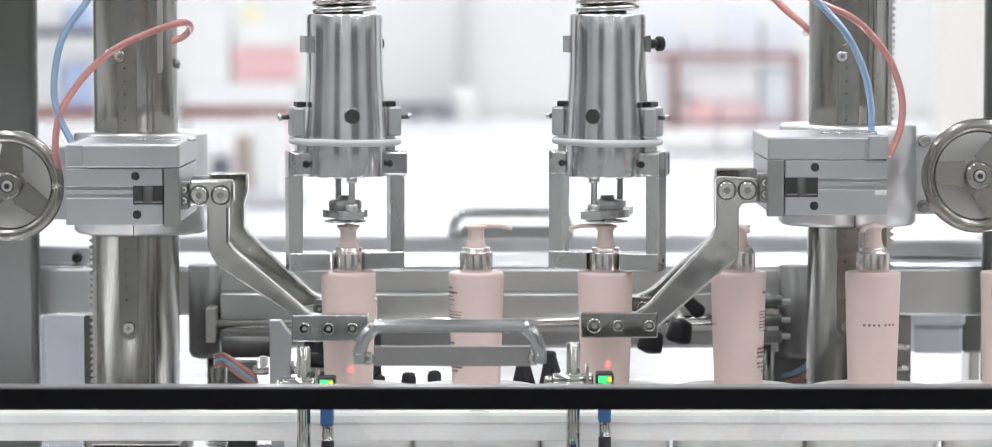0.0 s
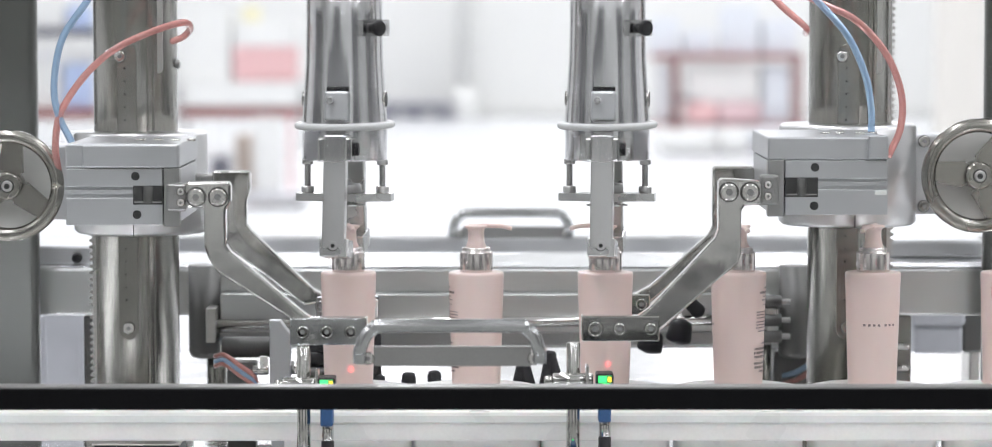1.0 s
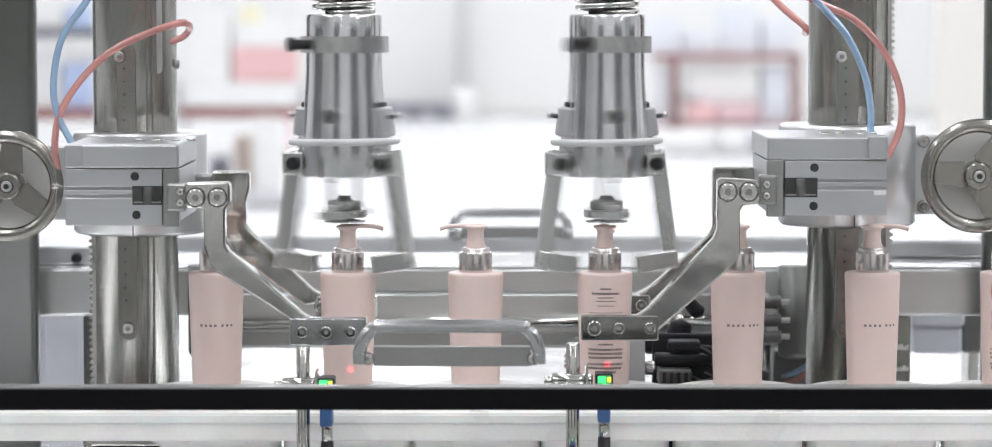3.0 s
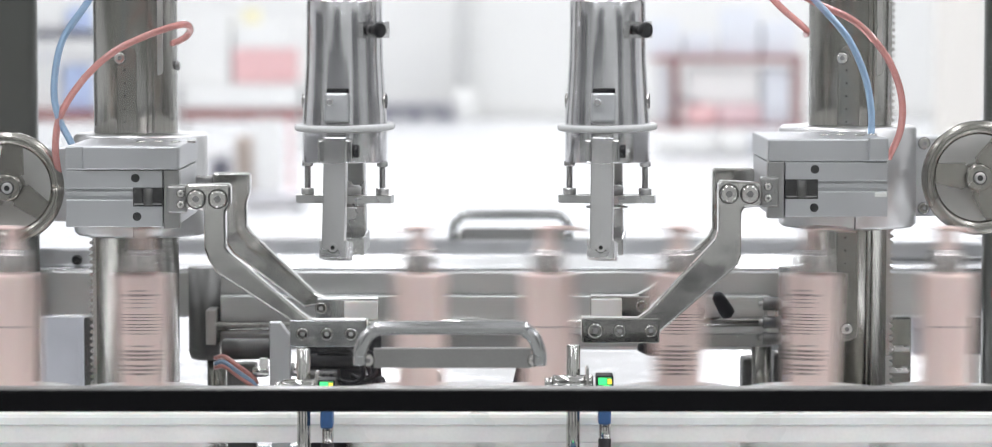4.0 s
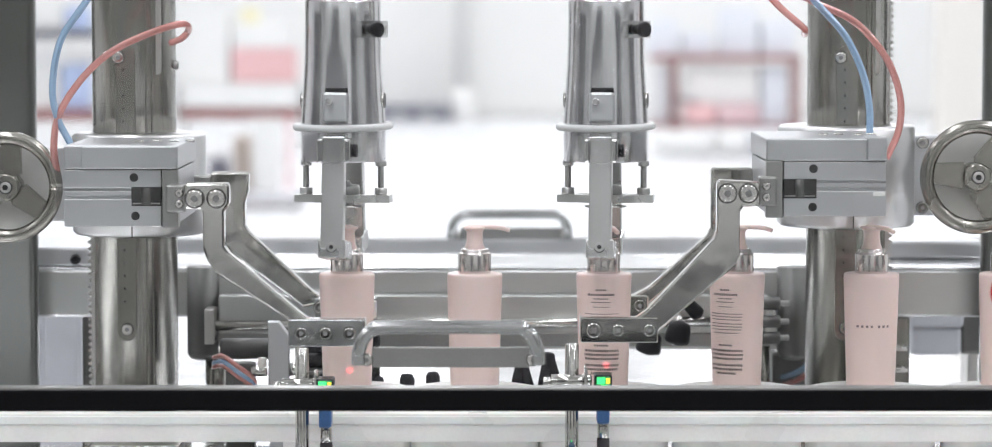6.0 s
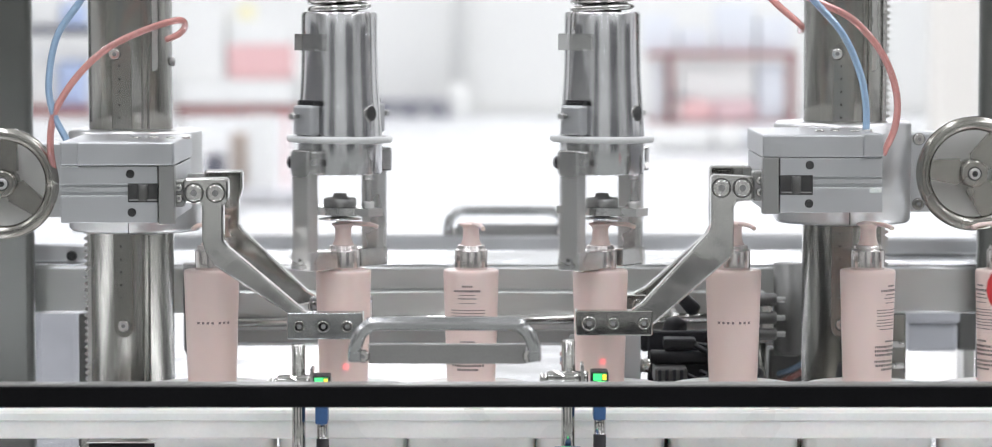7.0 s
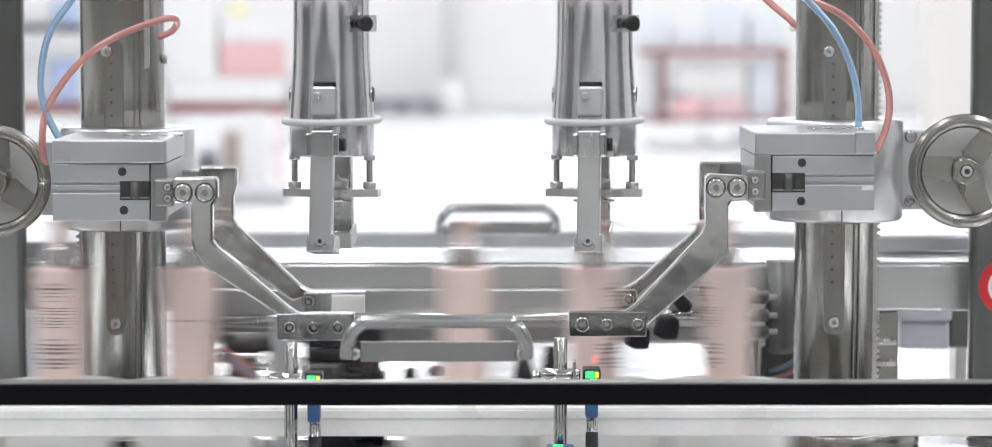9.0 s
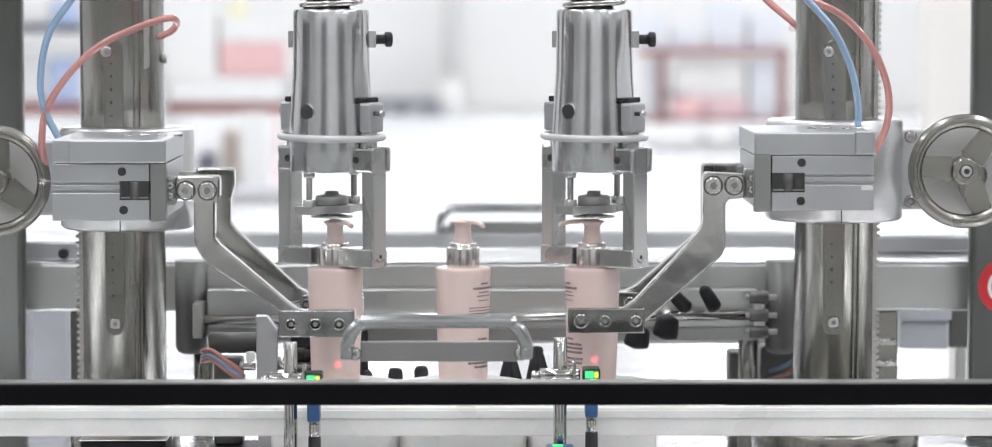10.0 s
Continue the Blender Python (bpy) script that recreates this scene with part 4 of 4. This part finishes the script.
    for x, top, r in ((-0.1043, -0.0054, 0.0051), (-0.0788, -0.0031, 0.0068)):
        part("roller", lathe([(r, BED + 0.012), (r, top - 0.005), (r * 0.8, top - 0.001), (r * 0.4, top)], 24, None, (x, 0.13)), RUBBER, c, "black rubber roller")
    return c


carriage = stop_carriage()


def finger_unit():
    """The low bar with slanted fingers that slides close behind the pucks."""
    c = thing("finger_stop", "dark sliding bar with black slanted fingers", "puck stop")
    part("pin", lathe([(0.0062, BED + 0.02), (0.0062, 0.0028), (0.004, 0.0056), (0.002, 0.0061)], 24, None, (-0.0543, 0.067)), RUBBER, c, "black rubber pin")
    part("link_bar", box(-0.082, 0.0598, 0.06, 0.074, BED, BED + 0.02, 0.001), DULLDARK, c)
    for x0, z0, x1, z1 in ((0.0155, -0.0232, 0.0233, 0.0111), (0.0343, -0.0232, 0.0244, 0.0122),
                           (0.0399, -0.0232, 0.0488, 0.0233), (0.0554, -0.0077, 0.0465, 0.0222)):
        part("finger", rod((x0, 0.067, z0), (x1, 0.067, z1), 0.0052, 16, 0.002), RUBBER, c, "black slanted finger")
    part("finger_base", box(0.0122, 0.0587, 0.0605, 0.0735, BED + 0.02, -0.0199, 0.002), RUBBER, c)
    return c


fingers = finger_unit()


def clamp_lever(x0, z0, x1, z1, r0, r1, y):
    """A tapered black lever with a stud that runs back into the slide plate."""
    k = thing("clamp_lever", "black plastic clamping lever behind the bottles", "lever", x0, y, z0, "clamp levers")
    d = Vector((x1 - x0, 0, z1 - z0))
    n = 9
    bm = bmesh.new()
    side, up_ = Vector((0, 1, 0)), d.normalized().cross(Vector((0, 1, 0)))
    rings = []
    for i in range(n + 1):
        f = i / n
        r = (r0 + (r1 - r0) * f) * math.sqrt(max(0.05, 1 - (2 * f - 1) ** 6))
        rings.append([bm.verts.new(d * f + r * (math.cos(a) * side + math.sin(a) * up_)) for a in (2 * math.pi * j / 18 for j in range(18))])
    for p, q in zip(rings, rings[1:]):
        for j in range(18):
            bm.faces.new((p[j], p[(j + 1) % 18], q[(j + 1) % 18], q[j])).smooth = True
    bm.faces.new(rings[0][::-1]), bm.faces.new(rings[-1])
    bmesh.ops.recalc_face_normals(bm, faces=bm.faces)
    part("grip", bm, BLACKP, k)
    part("stud", rod((d.x * 0.9, 0, d.z * 0.9), (d.x * 0.9, 0.273 - y, d.z * 0.9), 0.004, 12), STEEL, k)
    return k


clamp_lever(0.2024, 0.0646, 0.2164, 0.0408, 0.0058, 0.0076, 0.2)
clamp_lever(0.1733, 0.0594, 0.1908, 0.0408, 0.0058, 0.0076, 0.2)
clamp_lever(0.1675, 0.0146, 0.1722, 0.0379, 0.0128, 0.0099, 0.2)
clamp_lever(0.1408, 0.0059, 0.1454, 0.028, 0.0128, 0.0099, 0.2)


def base_flange(cx, r):
    f = thing("round_pedestal", "heavy round steel pedestal under a lift column", "pedestal", cx, 0.15, 0, "column bases")
    part("disc", lathe([(r, BED), (r, -0.0572 - 0.003), (r - 0.003, -0.0572), (r * 0.5, -0.0567)], 64), COLUMN, f)


base_flange(-0.325, 0.0377 + 0.012)
base_flange(0.3205, 0.0754)
vb = thing("valve_box", "black valve box standing on the machine table", "valve box")
part("case", box(-0.3424, -0.2695, -0.03, 0.03, BED, -0.0463, 0.002), BLACKP, vb)
part("lid", box(-0.3435, -0.2684, -0.032, 0.032, -0.0463, -0.0452, 0.0005), STEEL, vb)

sign = thing("round_sign", "round red warning sticker with a white ring on the acrylic guard", "sign", 0.3975, -0.3025, 0.1106)
part("disc", rod((0, 0.0004, 0), (0, 0, 0), 0.0219, 48), REDPAINT, sign)
part("ring", rod((0, 0, 0), (0, -0.0003, 0), 0.0148, 48), WHITEPAINT, sign)
part("centre", rod((0, -0.0003, 0), (0, -0.0006, 0), 0.0119, 48), REDPAINT, sign)

vblk = thing("valve_block", "dark valve block with small hoses beside the upright", "valve block")
part("case", box(0.2699, 0.3102, 0.34, 0.4, BED, -0.0077, 0.003), DULLDARK, vblk)
part("side_case", box(0.2394, 0.2541, 0.34, 0.38, BED, -0.0138, 0.003), DULLDARK, vblk)
for off, mat, nm in ((0, BLUEHOSE, "blue_hose"), (0.008, REDHOSE, "red_hose")):
    part(nm, tube([(0.2775, 0.345, -0.0333 - off), (0.2909, 0.325, -0.026 - off), (0.3043, 0.32, -0.0163 - off), (0.308, 0.345, -0.0126 - off)], 0.0028, 12, 8), mat, vblk, "thin air hose")
lb = thing("rear_cabinet", "pale grey machine cabinet behind the beam", "cabinet")
part("case", box(-0.52, -0.4361, 0.6, 0.8, BED, 0.022, 0.004), PALEPAINT, lb)
part("door", box(-0.4759, -0.4387, 0.594, 0.6, BED + 0.004, 0.0134, 0.002), PALEPAINT, lb)
rb = thing("rear_panel_box", "pale grey switch box behind the column", "switch box")
part("case", box(0.4332, 0.4855, 0.55, 0.7, -0.0347, -0.0053, 0.004), PALEPAINT, rb)
part("lid", box(0.4312, 0.4875, 0.545, 0.705, -0.0053, 0.0104, 0.004), PALEPAINT, rb)
part("side_strut", box(0.4868, 0.5143, 0.56, 0.66, -0.0347, 0.0183, 0.003), DULLDARK, rb, "dark steel strut")
part("bracket", box(0.4999, 0.5117, 0.6, 0.65, BED, -0.0347, 0.002), STEEL, rb)
part("stile", box(0.359, 0.3976, 0.3, 0.34, BED, 0.0306, 0.002), COLUMN, beam)
for z0, z1 in ((-0.0013, 0.0041), (-0.0218, -0.0164)):
    part("strip", box(0.3614, 0.3952, 0.292, 0.3, z0, z1, 0.002), STEEL, beam, "narrow steel strip")
part("stile", box(-0.396, -0.362, 0.31, 0.35, BED + 0.02, 0.0294, 0.002), DULLDARK, beam)


# ---------------- far end of the hall ----------------


def storage_rack(x0, x1, beams, top, legs, frame_mat, y=25):
    r = thing("storage_rack", "steel storage rack with dull red beams in the hall behind", "rack", 0, y, 0, "storage racks")
    for x in legs:
        for q in (0, 0.6):
            part("upright", box(x - 0.02, x + 0.02, q - 0.02, q + 0.02, -1.0, top, 0.005), frame_mat, r)
    for z, half, mat in beams:
        part("shelf", box(x0, x1, -0.02, 0.63, z - half, z + half, 0.005), mat, r)
    return r


structure("pillar", box(3.9, 4.27, 24.0, 24.6, -1.0, 5.0, 0.02), BEIGE, "cream square pillar of the hall")
PALEGREY = material("pale_grey_carton", (0.66, 0.66, 0.68), 0.7)
PALEGOODS = material("pale_blue_grey_carton", (0.74, 0.77, 0.82), 0.7)
BLUECRATE = material("light_blue_crate", (0.5, 0.61, 0.86), 0.5)
YELLOWBOX = material("yellow_carton", (0.85, 0.8, 0.55), 0.7)
DULLPINK = material("dull_pink_cloth", (0.7, 0.5, 0.52), 0.8)
BENCHGREY = material("bench_grey", (0.27, 0.27, 0.31), 0.6)
DARKGOODS = material("dark_goods", (0.12, 0.12, 0.15), 0.6)


def carton(x0, x1, z0, z1, mat, label, name="carton", soft=0.01, y=25):
    c = thing(name, label, name, 0, y + 0.1, 0, "stored goods")
    part("box", box(x0, x1, 0, 0.45, z0, z1, min(soft, (z1 - z0) * 0.4)), mat, c)
    if name == "carton":
        part("flap", box(x0 + 0.01, x1 - 0.01, 0.2, 0.24, z1, z1 + 0.004), mat, c)


storage_rack(1.428, 2.775, ((-0.128, 0.026, RACKRED), (-0.739, 0.015, RACKRED),), -0.102, (1.64, 2.746), RACKRED)
carton(1.398, 1.669, -0.102, 0.221, PALEGOODS, "pale blue-grey carton on the rack", "carton", 0.01)
carton(1.715, 1.98, -0.102, 0.105, PALEGOODS, "pale blue-grey carton on the rack", "carton", 0.01)
carton(2.054, 2.382, -0.102, 0.325, PALEGOODS, "pale blue-grey carton on the rack", "carton", 0.01)
carton(2.428, 2.728, -0.102, 0.209, PALEGOODS, "pale blue-grey carton on the rack", "carton", 0.01)
carton(1.473, 1.588, -0.724, -0.196, PALEGREY, "pale grey carton on the rack", "carton", 0.01)
carton(1.738, 2.382, -0.517, -0.202, WHITEPAINT, "large white carton on the rack", "carton", 0.01)
carton(2.428, 2.67, -0.724, -0.207, PALEGOODS, "pale blue-grey carton on the rack", "carton", 0.01)
carton(1.726, 2.003, -0.724, -0.543, PALERED, "pale pink folded bundle on the rack", "bundle", 0.04, 24.85)
carton(2.014, 2.405, -0.724, -0.543, DULLPINK, "dull pink folded bundle on the rack", "bundle", 0.04, 24.85)
carton(1.611, 1.874, -0.531, -0.496, DARKGOODS, "dark flat tool on the rack", "tool", 0.01)
carton(1.45, 1.974, -1.0, -0.78, WHITEPAINT, "bulging white sack under the rack", "sack", 0.12, 24.6)
carton(1.985, 2.279, -1.0, -0.768, WHITEPAINT, "bulging white sack under the rack", "sack", 0.12, 24.6)
carton(2.29, 2.589, -1.0, -0.786, PALEGOODS, "bulging white sack under the rack", "sack", 0.12, 24.6)
storage_rack(-2.878, -1.743, ((-0.465, 0.109, WHITEPAINT), (-0.632, 0.046, RACKRED),), 0.509, (-2.855, -1.766), WHITEPAINT)
carton(-2.394, -1.807, -0.355, -0.034, PALERED, "pale red wrapped stack on the rack", "stack", 0.03)
carton(-2.831, -2.417, -0.355, 0.278, WHITEPAINT, "tall white carton on the rack", "carton", 0.01)
carton(-2.371, -1.818, -0.034, 0.186, WHITEPAINT, "flat white carton on the wrapped stack", "carton", 0.01)
carton(-2.302, -2.164, 0.186, 0.325, YELLOWBOX, "small yellow carton on the stack", "carton", 0.01)
storage_rack(-4.38, -3.589, ((0.088, 0.041, DARKGOODS), (-0.119, 0.029, PALEGREY), (-0.643, 0.046, RACKRED),), 0.567, (-4.358, -3.612), WHITEPAINT)
carton(-3.89, -3.706, 0.129, 0.336, BLUECRATE, "blue crate on the rack", "crate", 0.01)
carton(-4.166, -3.913, 0.129, 0.348, WHITEPAINT, "white carton on the rack", "carton", 0.01)
carton(-3.936, -3.694, -0.597, -0.184, BLUECRATE, "light blue crate on the rack", "crate", 0.01)
carton(-4.178, -3.959, -0.597, -0.207, WHITEPAINT, "white carton on the rack", "carton", 0.01)


def wall_pipe():
    """A white downpipe that stands in a thick round foot before the far wall."""
    p = thing("downpipe", "white round downpipe with a thick foot at the wall", "pipe", -0.384, 33.6, -1.0)
    part("pipe", lathe([(0.09, 0.3), (0.09, 5.95)], 24), WHITEPAINT, p)
    part("foot", lathe([(0.15, 0), (0.17, 0.06), (0.17, 0.26), (0.14, 0.34), (0.09, 0.38)], 28), WHITEPAINT, p)


def low_bench():
    """A long low dark bench at the foot of the far wall."""
    b = thing("low_bench", "low dark grey bench along the far wall", "bench", 0, 33.3, 0)
    part("seat", box(-1.346, -0.568, 0, 0.4, -0.878, -0.803, 0.01), BENCHGREY, b)
    for x in (-1.286, -0.965, -0.613):
        part("foot", box(x - 0.12, x + 0.12, 0.02, 0.38, -1.0, -0.878, 0.01), BENCHGREY, b)


wall_pipe()
low_bench()


def trolley():
    """A tall white board and boxes on a low wheeled base."""
    c = thing("trolley", "white board trolley with boxes standing in the hall", "trolley", 0, 17.5, 0)
    part("base", box(-1.929, -1.2776, 0, 0.6, -0.96, -0.9, 0.01), PALEGREY, c)
    part("board", box(-1.62, -1.4363, 0.2, 0.24, -0.9, -0.4049, 0.01), WHITEPAINT, c)
    part("post", box(-1.3862, -1.3612, 0.2, 0.24, -0.9, -0.384, 0.004), PALERED, c)
    part("tub", box(-1.8956, -1.7829, 0.05, 0.4, -0.9, -0.6763, 0.01), DARKGOODS, c)
    part("sack", box(-1.7536, -1.6284, 0.3, 0.5, -0.9, -0.5301, 0.02), CARTON, c)
    for x in (-1.8956, -1.3111):
        part("wheel", rod((x, 0.02, -0.98), (x, 0.05, -0.98), 0.02, 16), BLACKP, c)


trolley()

# ---------------- what moves ----------------
STATIONS = {-1: -0.2393, 0: -0.1264, 1: -0.017, 2: 0.0937, 3: 0.2079, 4: 0.323, 5: 0.4391}


def station(k):
    return STATIONS[k] if k in STATIONS else STATIONS[5] + (k - 5) * 0.115


def eased(t0, x0, x1, steps):
    return [(t0 + dt, x0 + (x1 - x0) * f) for dt, f in steps]


ONE = ((0.0, 0.0), (0.12, 0.17), (0.22, 0.43), (0.32, 0.72), (0.42, 0.985), (0.48, 1.0))
THREE = ((-0.03, 0.0), (0.0, 0.013), (0.1, 0.07), (0.2, 0.16), (0.3, 0.33), (0.4, 0.47), (0.5, 0.67), (0.6, 0.818), (0.7, 0.975), (0.77, 1.0))
GONE = ((-0.04, 0.0), (0.0, 0.01), (0.1, 0.036), (0.2, 0.1), (0.3, 0.18), (0.4, 0.27), (0.5, 0.345), (0.6, 0.397), (0.7, 0.457), (1.0, 0.64), (1.3, 0.82), (1.6, 1.0))


def line_path(k):
    """Times and places along the line of the bottle that starts at station k."""
    rows, place, here = [(0.0, station(k))], k, station(k)
    for t0, step in ((1.08, 1), (3.4, 3), (6.13, 1), (8.5, 3)):
        if place < -1:
            break
        if step == 3 and place <= 2:
            rows += eased(t0, here, here - 0.9992, GONE)
            place, here = -9, here - 0.9992
        else:
            rows += eased(t0, here, station(place - step), ONE if step == 1 else THREE)
            place -= step
            here = station(place)
    if rows[-1][0] < 10.0:
        rows.append((10.0, rows[-1][1]))
    return [r for r in rows if r[0] <= 10.0]


# which way each bottle's word mark faces, while standing still: seconds, degrees to the right
FACING = {0: ((0, 0), (1.6, 8)), 1: ((0, 108), (1.0, 108), (1.6, 20)), 2: ((0, 0),), 3: ((0, -95), (1.0, -95), (1.6, -180)), 4: ((0, 12),),
          5: ((0, 20), (3.4, 15), (4.2, 0)), 6: ((0, 172),), 7: ((0, 155), (6.1, 155), (6.65, 0)), 8: ((0, 0),), 9: ((0, 232),), 10: ((0, 115),)}
NOZZLE = (10, 90, -90, 10, -25, 80, 20, 75, 30, 35, -70)


def head_rows(cx, angles, lifts):
    """Spin and lift, one row for each thirtieth of a second."""
    out = []
    for i in range(301):
        t = i / 30
        a = np.interp(t, [p[0] for p in angles], [p[1] for p in angles])
        z = UP * np.interp(t, [p[0] for p in lifts], [p[1] for p in lifts])
        out.append((t, pose(cx, 0, z, 0, 0, a)))
    return out


UP = 0.0138
LIFT = ((0, 0), (0.62, 0), (0.86, 1), (1.03, 1), (1.17, 0), (3.1, 0), (3.35, 1), (4.22, 1), (4.36, 0), (5.52, 0), (5.72, 1), (6.08, 1), (6.22, 0))
LIFT_LEFT = LIFT + ((7.9, 0), (8.0, 0.48), (8.1, 0.94), (8.16, 1), (9.3, 1), (9.42, 0), (10, 0))
LIFT_RIGHT = LIFT + ((7.95, 0), (8.0, 0.15), (8.1, 0.85), (8.18, 1), (9.3, 1), (9.42, 0), (10, 0))

# turns of the heads in degrees: homing, driving the pumps down, and the rests between
SPIN_LEFT = ((0, 103), (0.55, 103), (0.6, 90), (0.7, 58), (0.8, 12), (0.88, -7), (1.62, -7), (1.7, -97), (1.8, -187), (1.9, -300), (2.0, -390), (2.1, -430),
             (2.95, -430), (3.35, -727), (4.22, -727), (4.3, -870), (4.4, -1090), (4.5, -1180), (4.6, -1275), (4.7, -1405), (4.8, -1530), (4.9, -1555), (5.0, -1562),
             (5.5, -1562), (5.6, -1605), (5.74, -1807), (6.66, -1807), (6.8, -1900), (6.9, -1975), (7.0, -2020), (7.84, -2020), (8.0, -2070), (8.1, -2087), (8.2, -2135), (8.3, -2163), (8.35, -2167),
             (9.3, -2167), (9.4, -2220), (9.5, -2310), (9.6, -2445), (9.7, -2560), (9.8, -2660), (9.88, -2770), (9.94, -2823), (10, -2823))
SPIN_RIGHT = ((0, 68), (0.5, 68), (0.6, 42), (0.7, 5), (0.78, -7), (1.62, -7), (1.7, -97), (1.8, -187), (1.9, -290), (2.0, -375), (2.1, -402),
              (2.95, -402), (3.35, -727), (4.22, -727), (4.3, -870), (4.4, -1090), (4.5, -1180), (4.6, -1275), (4.7, -1405), (4.8, -1530), (4.9, -1555), (5.0, -1567),
              (5.53, -1567), (5.6, -1593), (5.74, -1807), (6.66, -1807), (6.8, -1900), (6.9, -1965), (7.0, -2017), (7.86, -2017), (8.0, -2052), (8.1, -2072), (8.2, -2108), (8.3, -2155), (8.36, -2167),
              (9.3, -2167), (9.4, -2220), (9.5, -2295), (9.6, -2445), (9.7, -2560), (9.8, -2660), (9.88, -2770), (9.94, -2830), (10, -2830))


def claw_rows(s, opened):
    rows = []
    for t, f in opened:
        turn = Matrix.Rotation(math.radians(180 if s < 0 else 0), 4, "Z")
        rows.append((t, turn @ pose(0, 0.04, 0.1924, 8.0 * f, 0, 0)))
    return rows


def jaw_rows(back, opened):
    return [(t, pose(0, (0.026 if back else -0.026) * f, 0)) for t, f in opened]


def motions():
    for k in range(11):
        path = line_path(k)
        walk(pucks[k], [(t, pose(x, 0, 0)) for t, x in path])
        ts = [p[0] for p in FACING[k]]
        rows = []
        for t, x in path:
            rows.append((t, pose(x, 0, 0, 0, 0, np.interp(t, ts, [p[1] for p in FACING[k]]))))
        walk(bottles[k], rows)
        for child in bottles[k].children:
            if child.name.startswith("pump"):
                walk(child, [(t, pose(0, 0, 0, 0, 0, NOZZLE[k] - np.interp(t, ts, [p[1] for p in FACING[k]]))) for t, x in path])
    reach = 0.3169
    trips = ((0, 0), (1.2, 0), (1.3, 0.2), (1.4, 0.52), (1.5, 0.86), (1.58, 1), (3.46, 1), (3.6, 0.6), (3.7, 0.36), (3.8, 0.19), (3.9, 0.04), (3.95, 0),
             (6.25, 0), (6.35, 0.2), (6.45, 0.52), (6.55, 0.86), (6.63, 1), (8.56, 1), (8.7, 0.6), (8.8, 0.36), (8.9, 0.19), (9.0, 0.04), (9.05, 0), (10, 0))
    walk(carriage, [(t, pose(reach * f, 0, 0)) for t, f in trips])
    walk(fingers, [(t, pose(reach * 0.91 * f, 0, 0)) for t, f in trips])
    walk(head_left, head_rows(-0.1291, SPIN_LEFT, LIFT_LEFT))
    walk(head_right, head_rows(0.0951, SPIN_RIGHT, LIFT_RIGHT))
    left = ((0, 0), (0.45, 0), (0.58, 1), (1.6, 1), (1.7, 0), (2.62, 0), (2.72, 1), (4.55, 1), (4.68, 0), (5.38, 0), (5.47, 1), (6.66, 1), (6.76, 0), (7.88, 0), (7.98, 1), (9.45, 1), (9.62, 0), (10, 0))
    right = ((0, 0), (0.32, 0), (0.42, 1), (1.6, 1), (1.7, 0), (2.9, 0), (3.0, 1), (4.55, 1), (4.68, 0), (5.56, 0), (5.64, 1), (6.66, 1), (6.76, 0), (7.88, 0), (7.98, 1), (9.45, 1), (9.62, 0), (10, 0))
    for claws, opened in ((claws_left, left), (claws_right, right)):
        for c, s in claws:
            walk(c, claw_rows(s, opened))
    grip_l = ((0, 0), (0.7, 0.05), (0.85, 1), (1.57, 1), (1.66, 0), (2.75, 0), (2.95, 1), (4.22, 1), (4.32, 0), (5.4, 0), (5.52, 0.8), (5.7, 1), (6.62, 1), (6.7, 0), (7.85, 0), (7.95, 1), (9.28, 1), (9.36, 0), (10, 0))
    grip_r = ((0, 0), (0.32, 0), (0.42, 1), (1.57, 1), (1.66, 0), (2.85, 0), (3.05, 1), (4.22, 1), (4.32, 0), (5.5, 0), (5.62, 1), (6.62, 1), (6.7, 0), (7.85, 0), (7.95, 1), (9.28, 1), (9.36, 0), (10, 0))
    for (s, b), ob in jaws.items():
        walk(ob, jaw_rows(b, grip_l if s < 0 else grip_r))


motions()
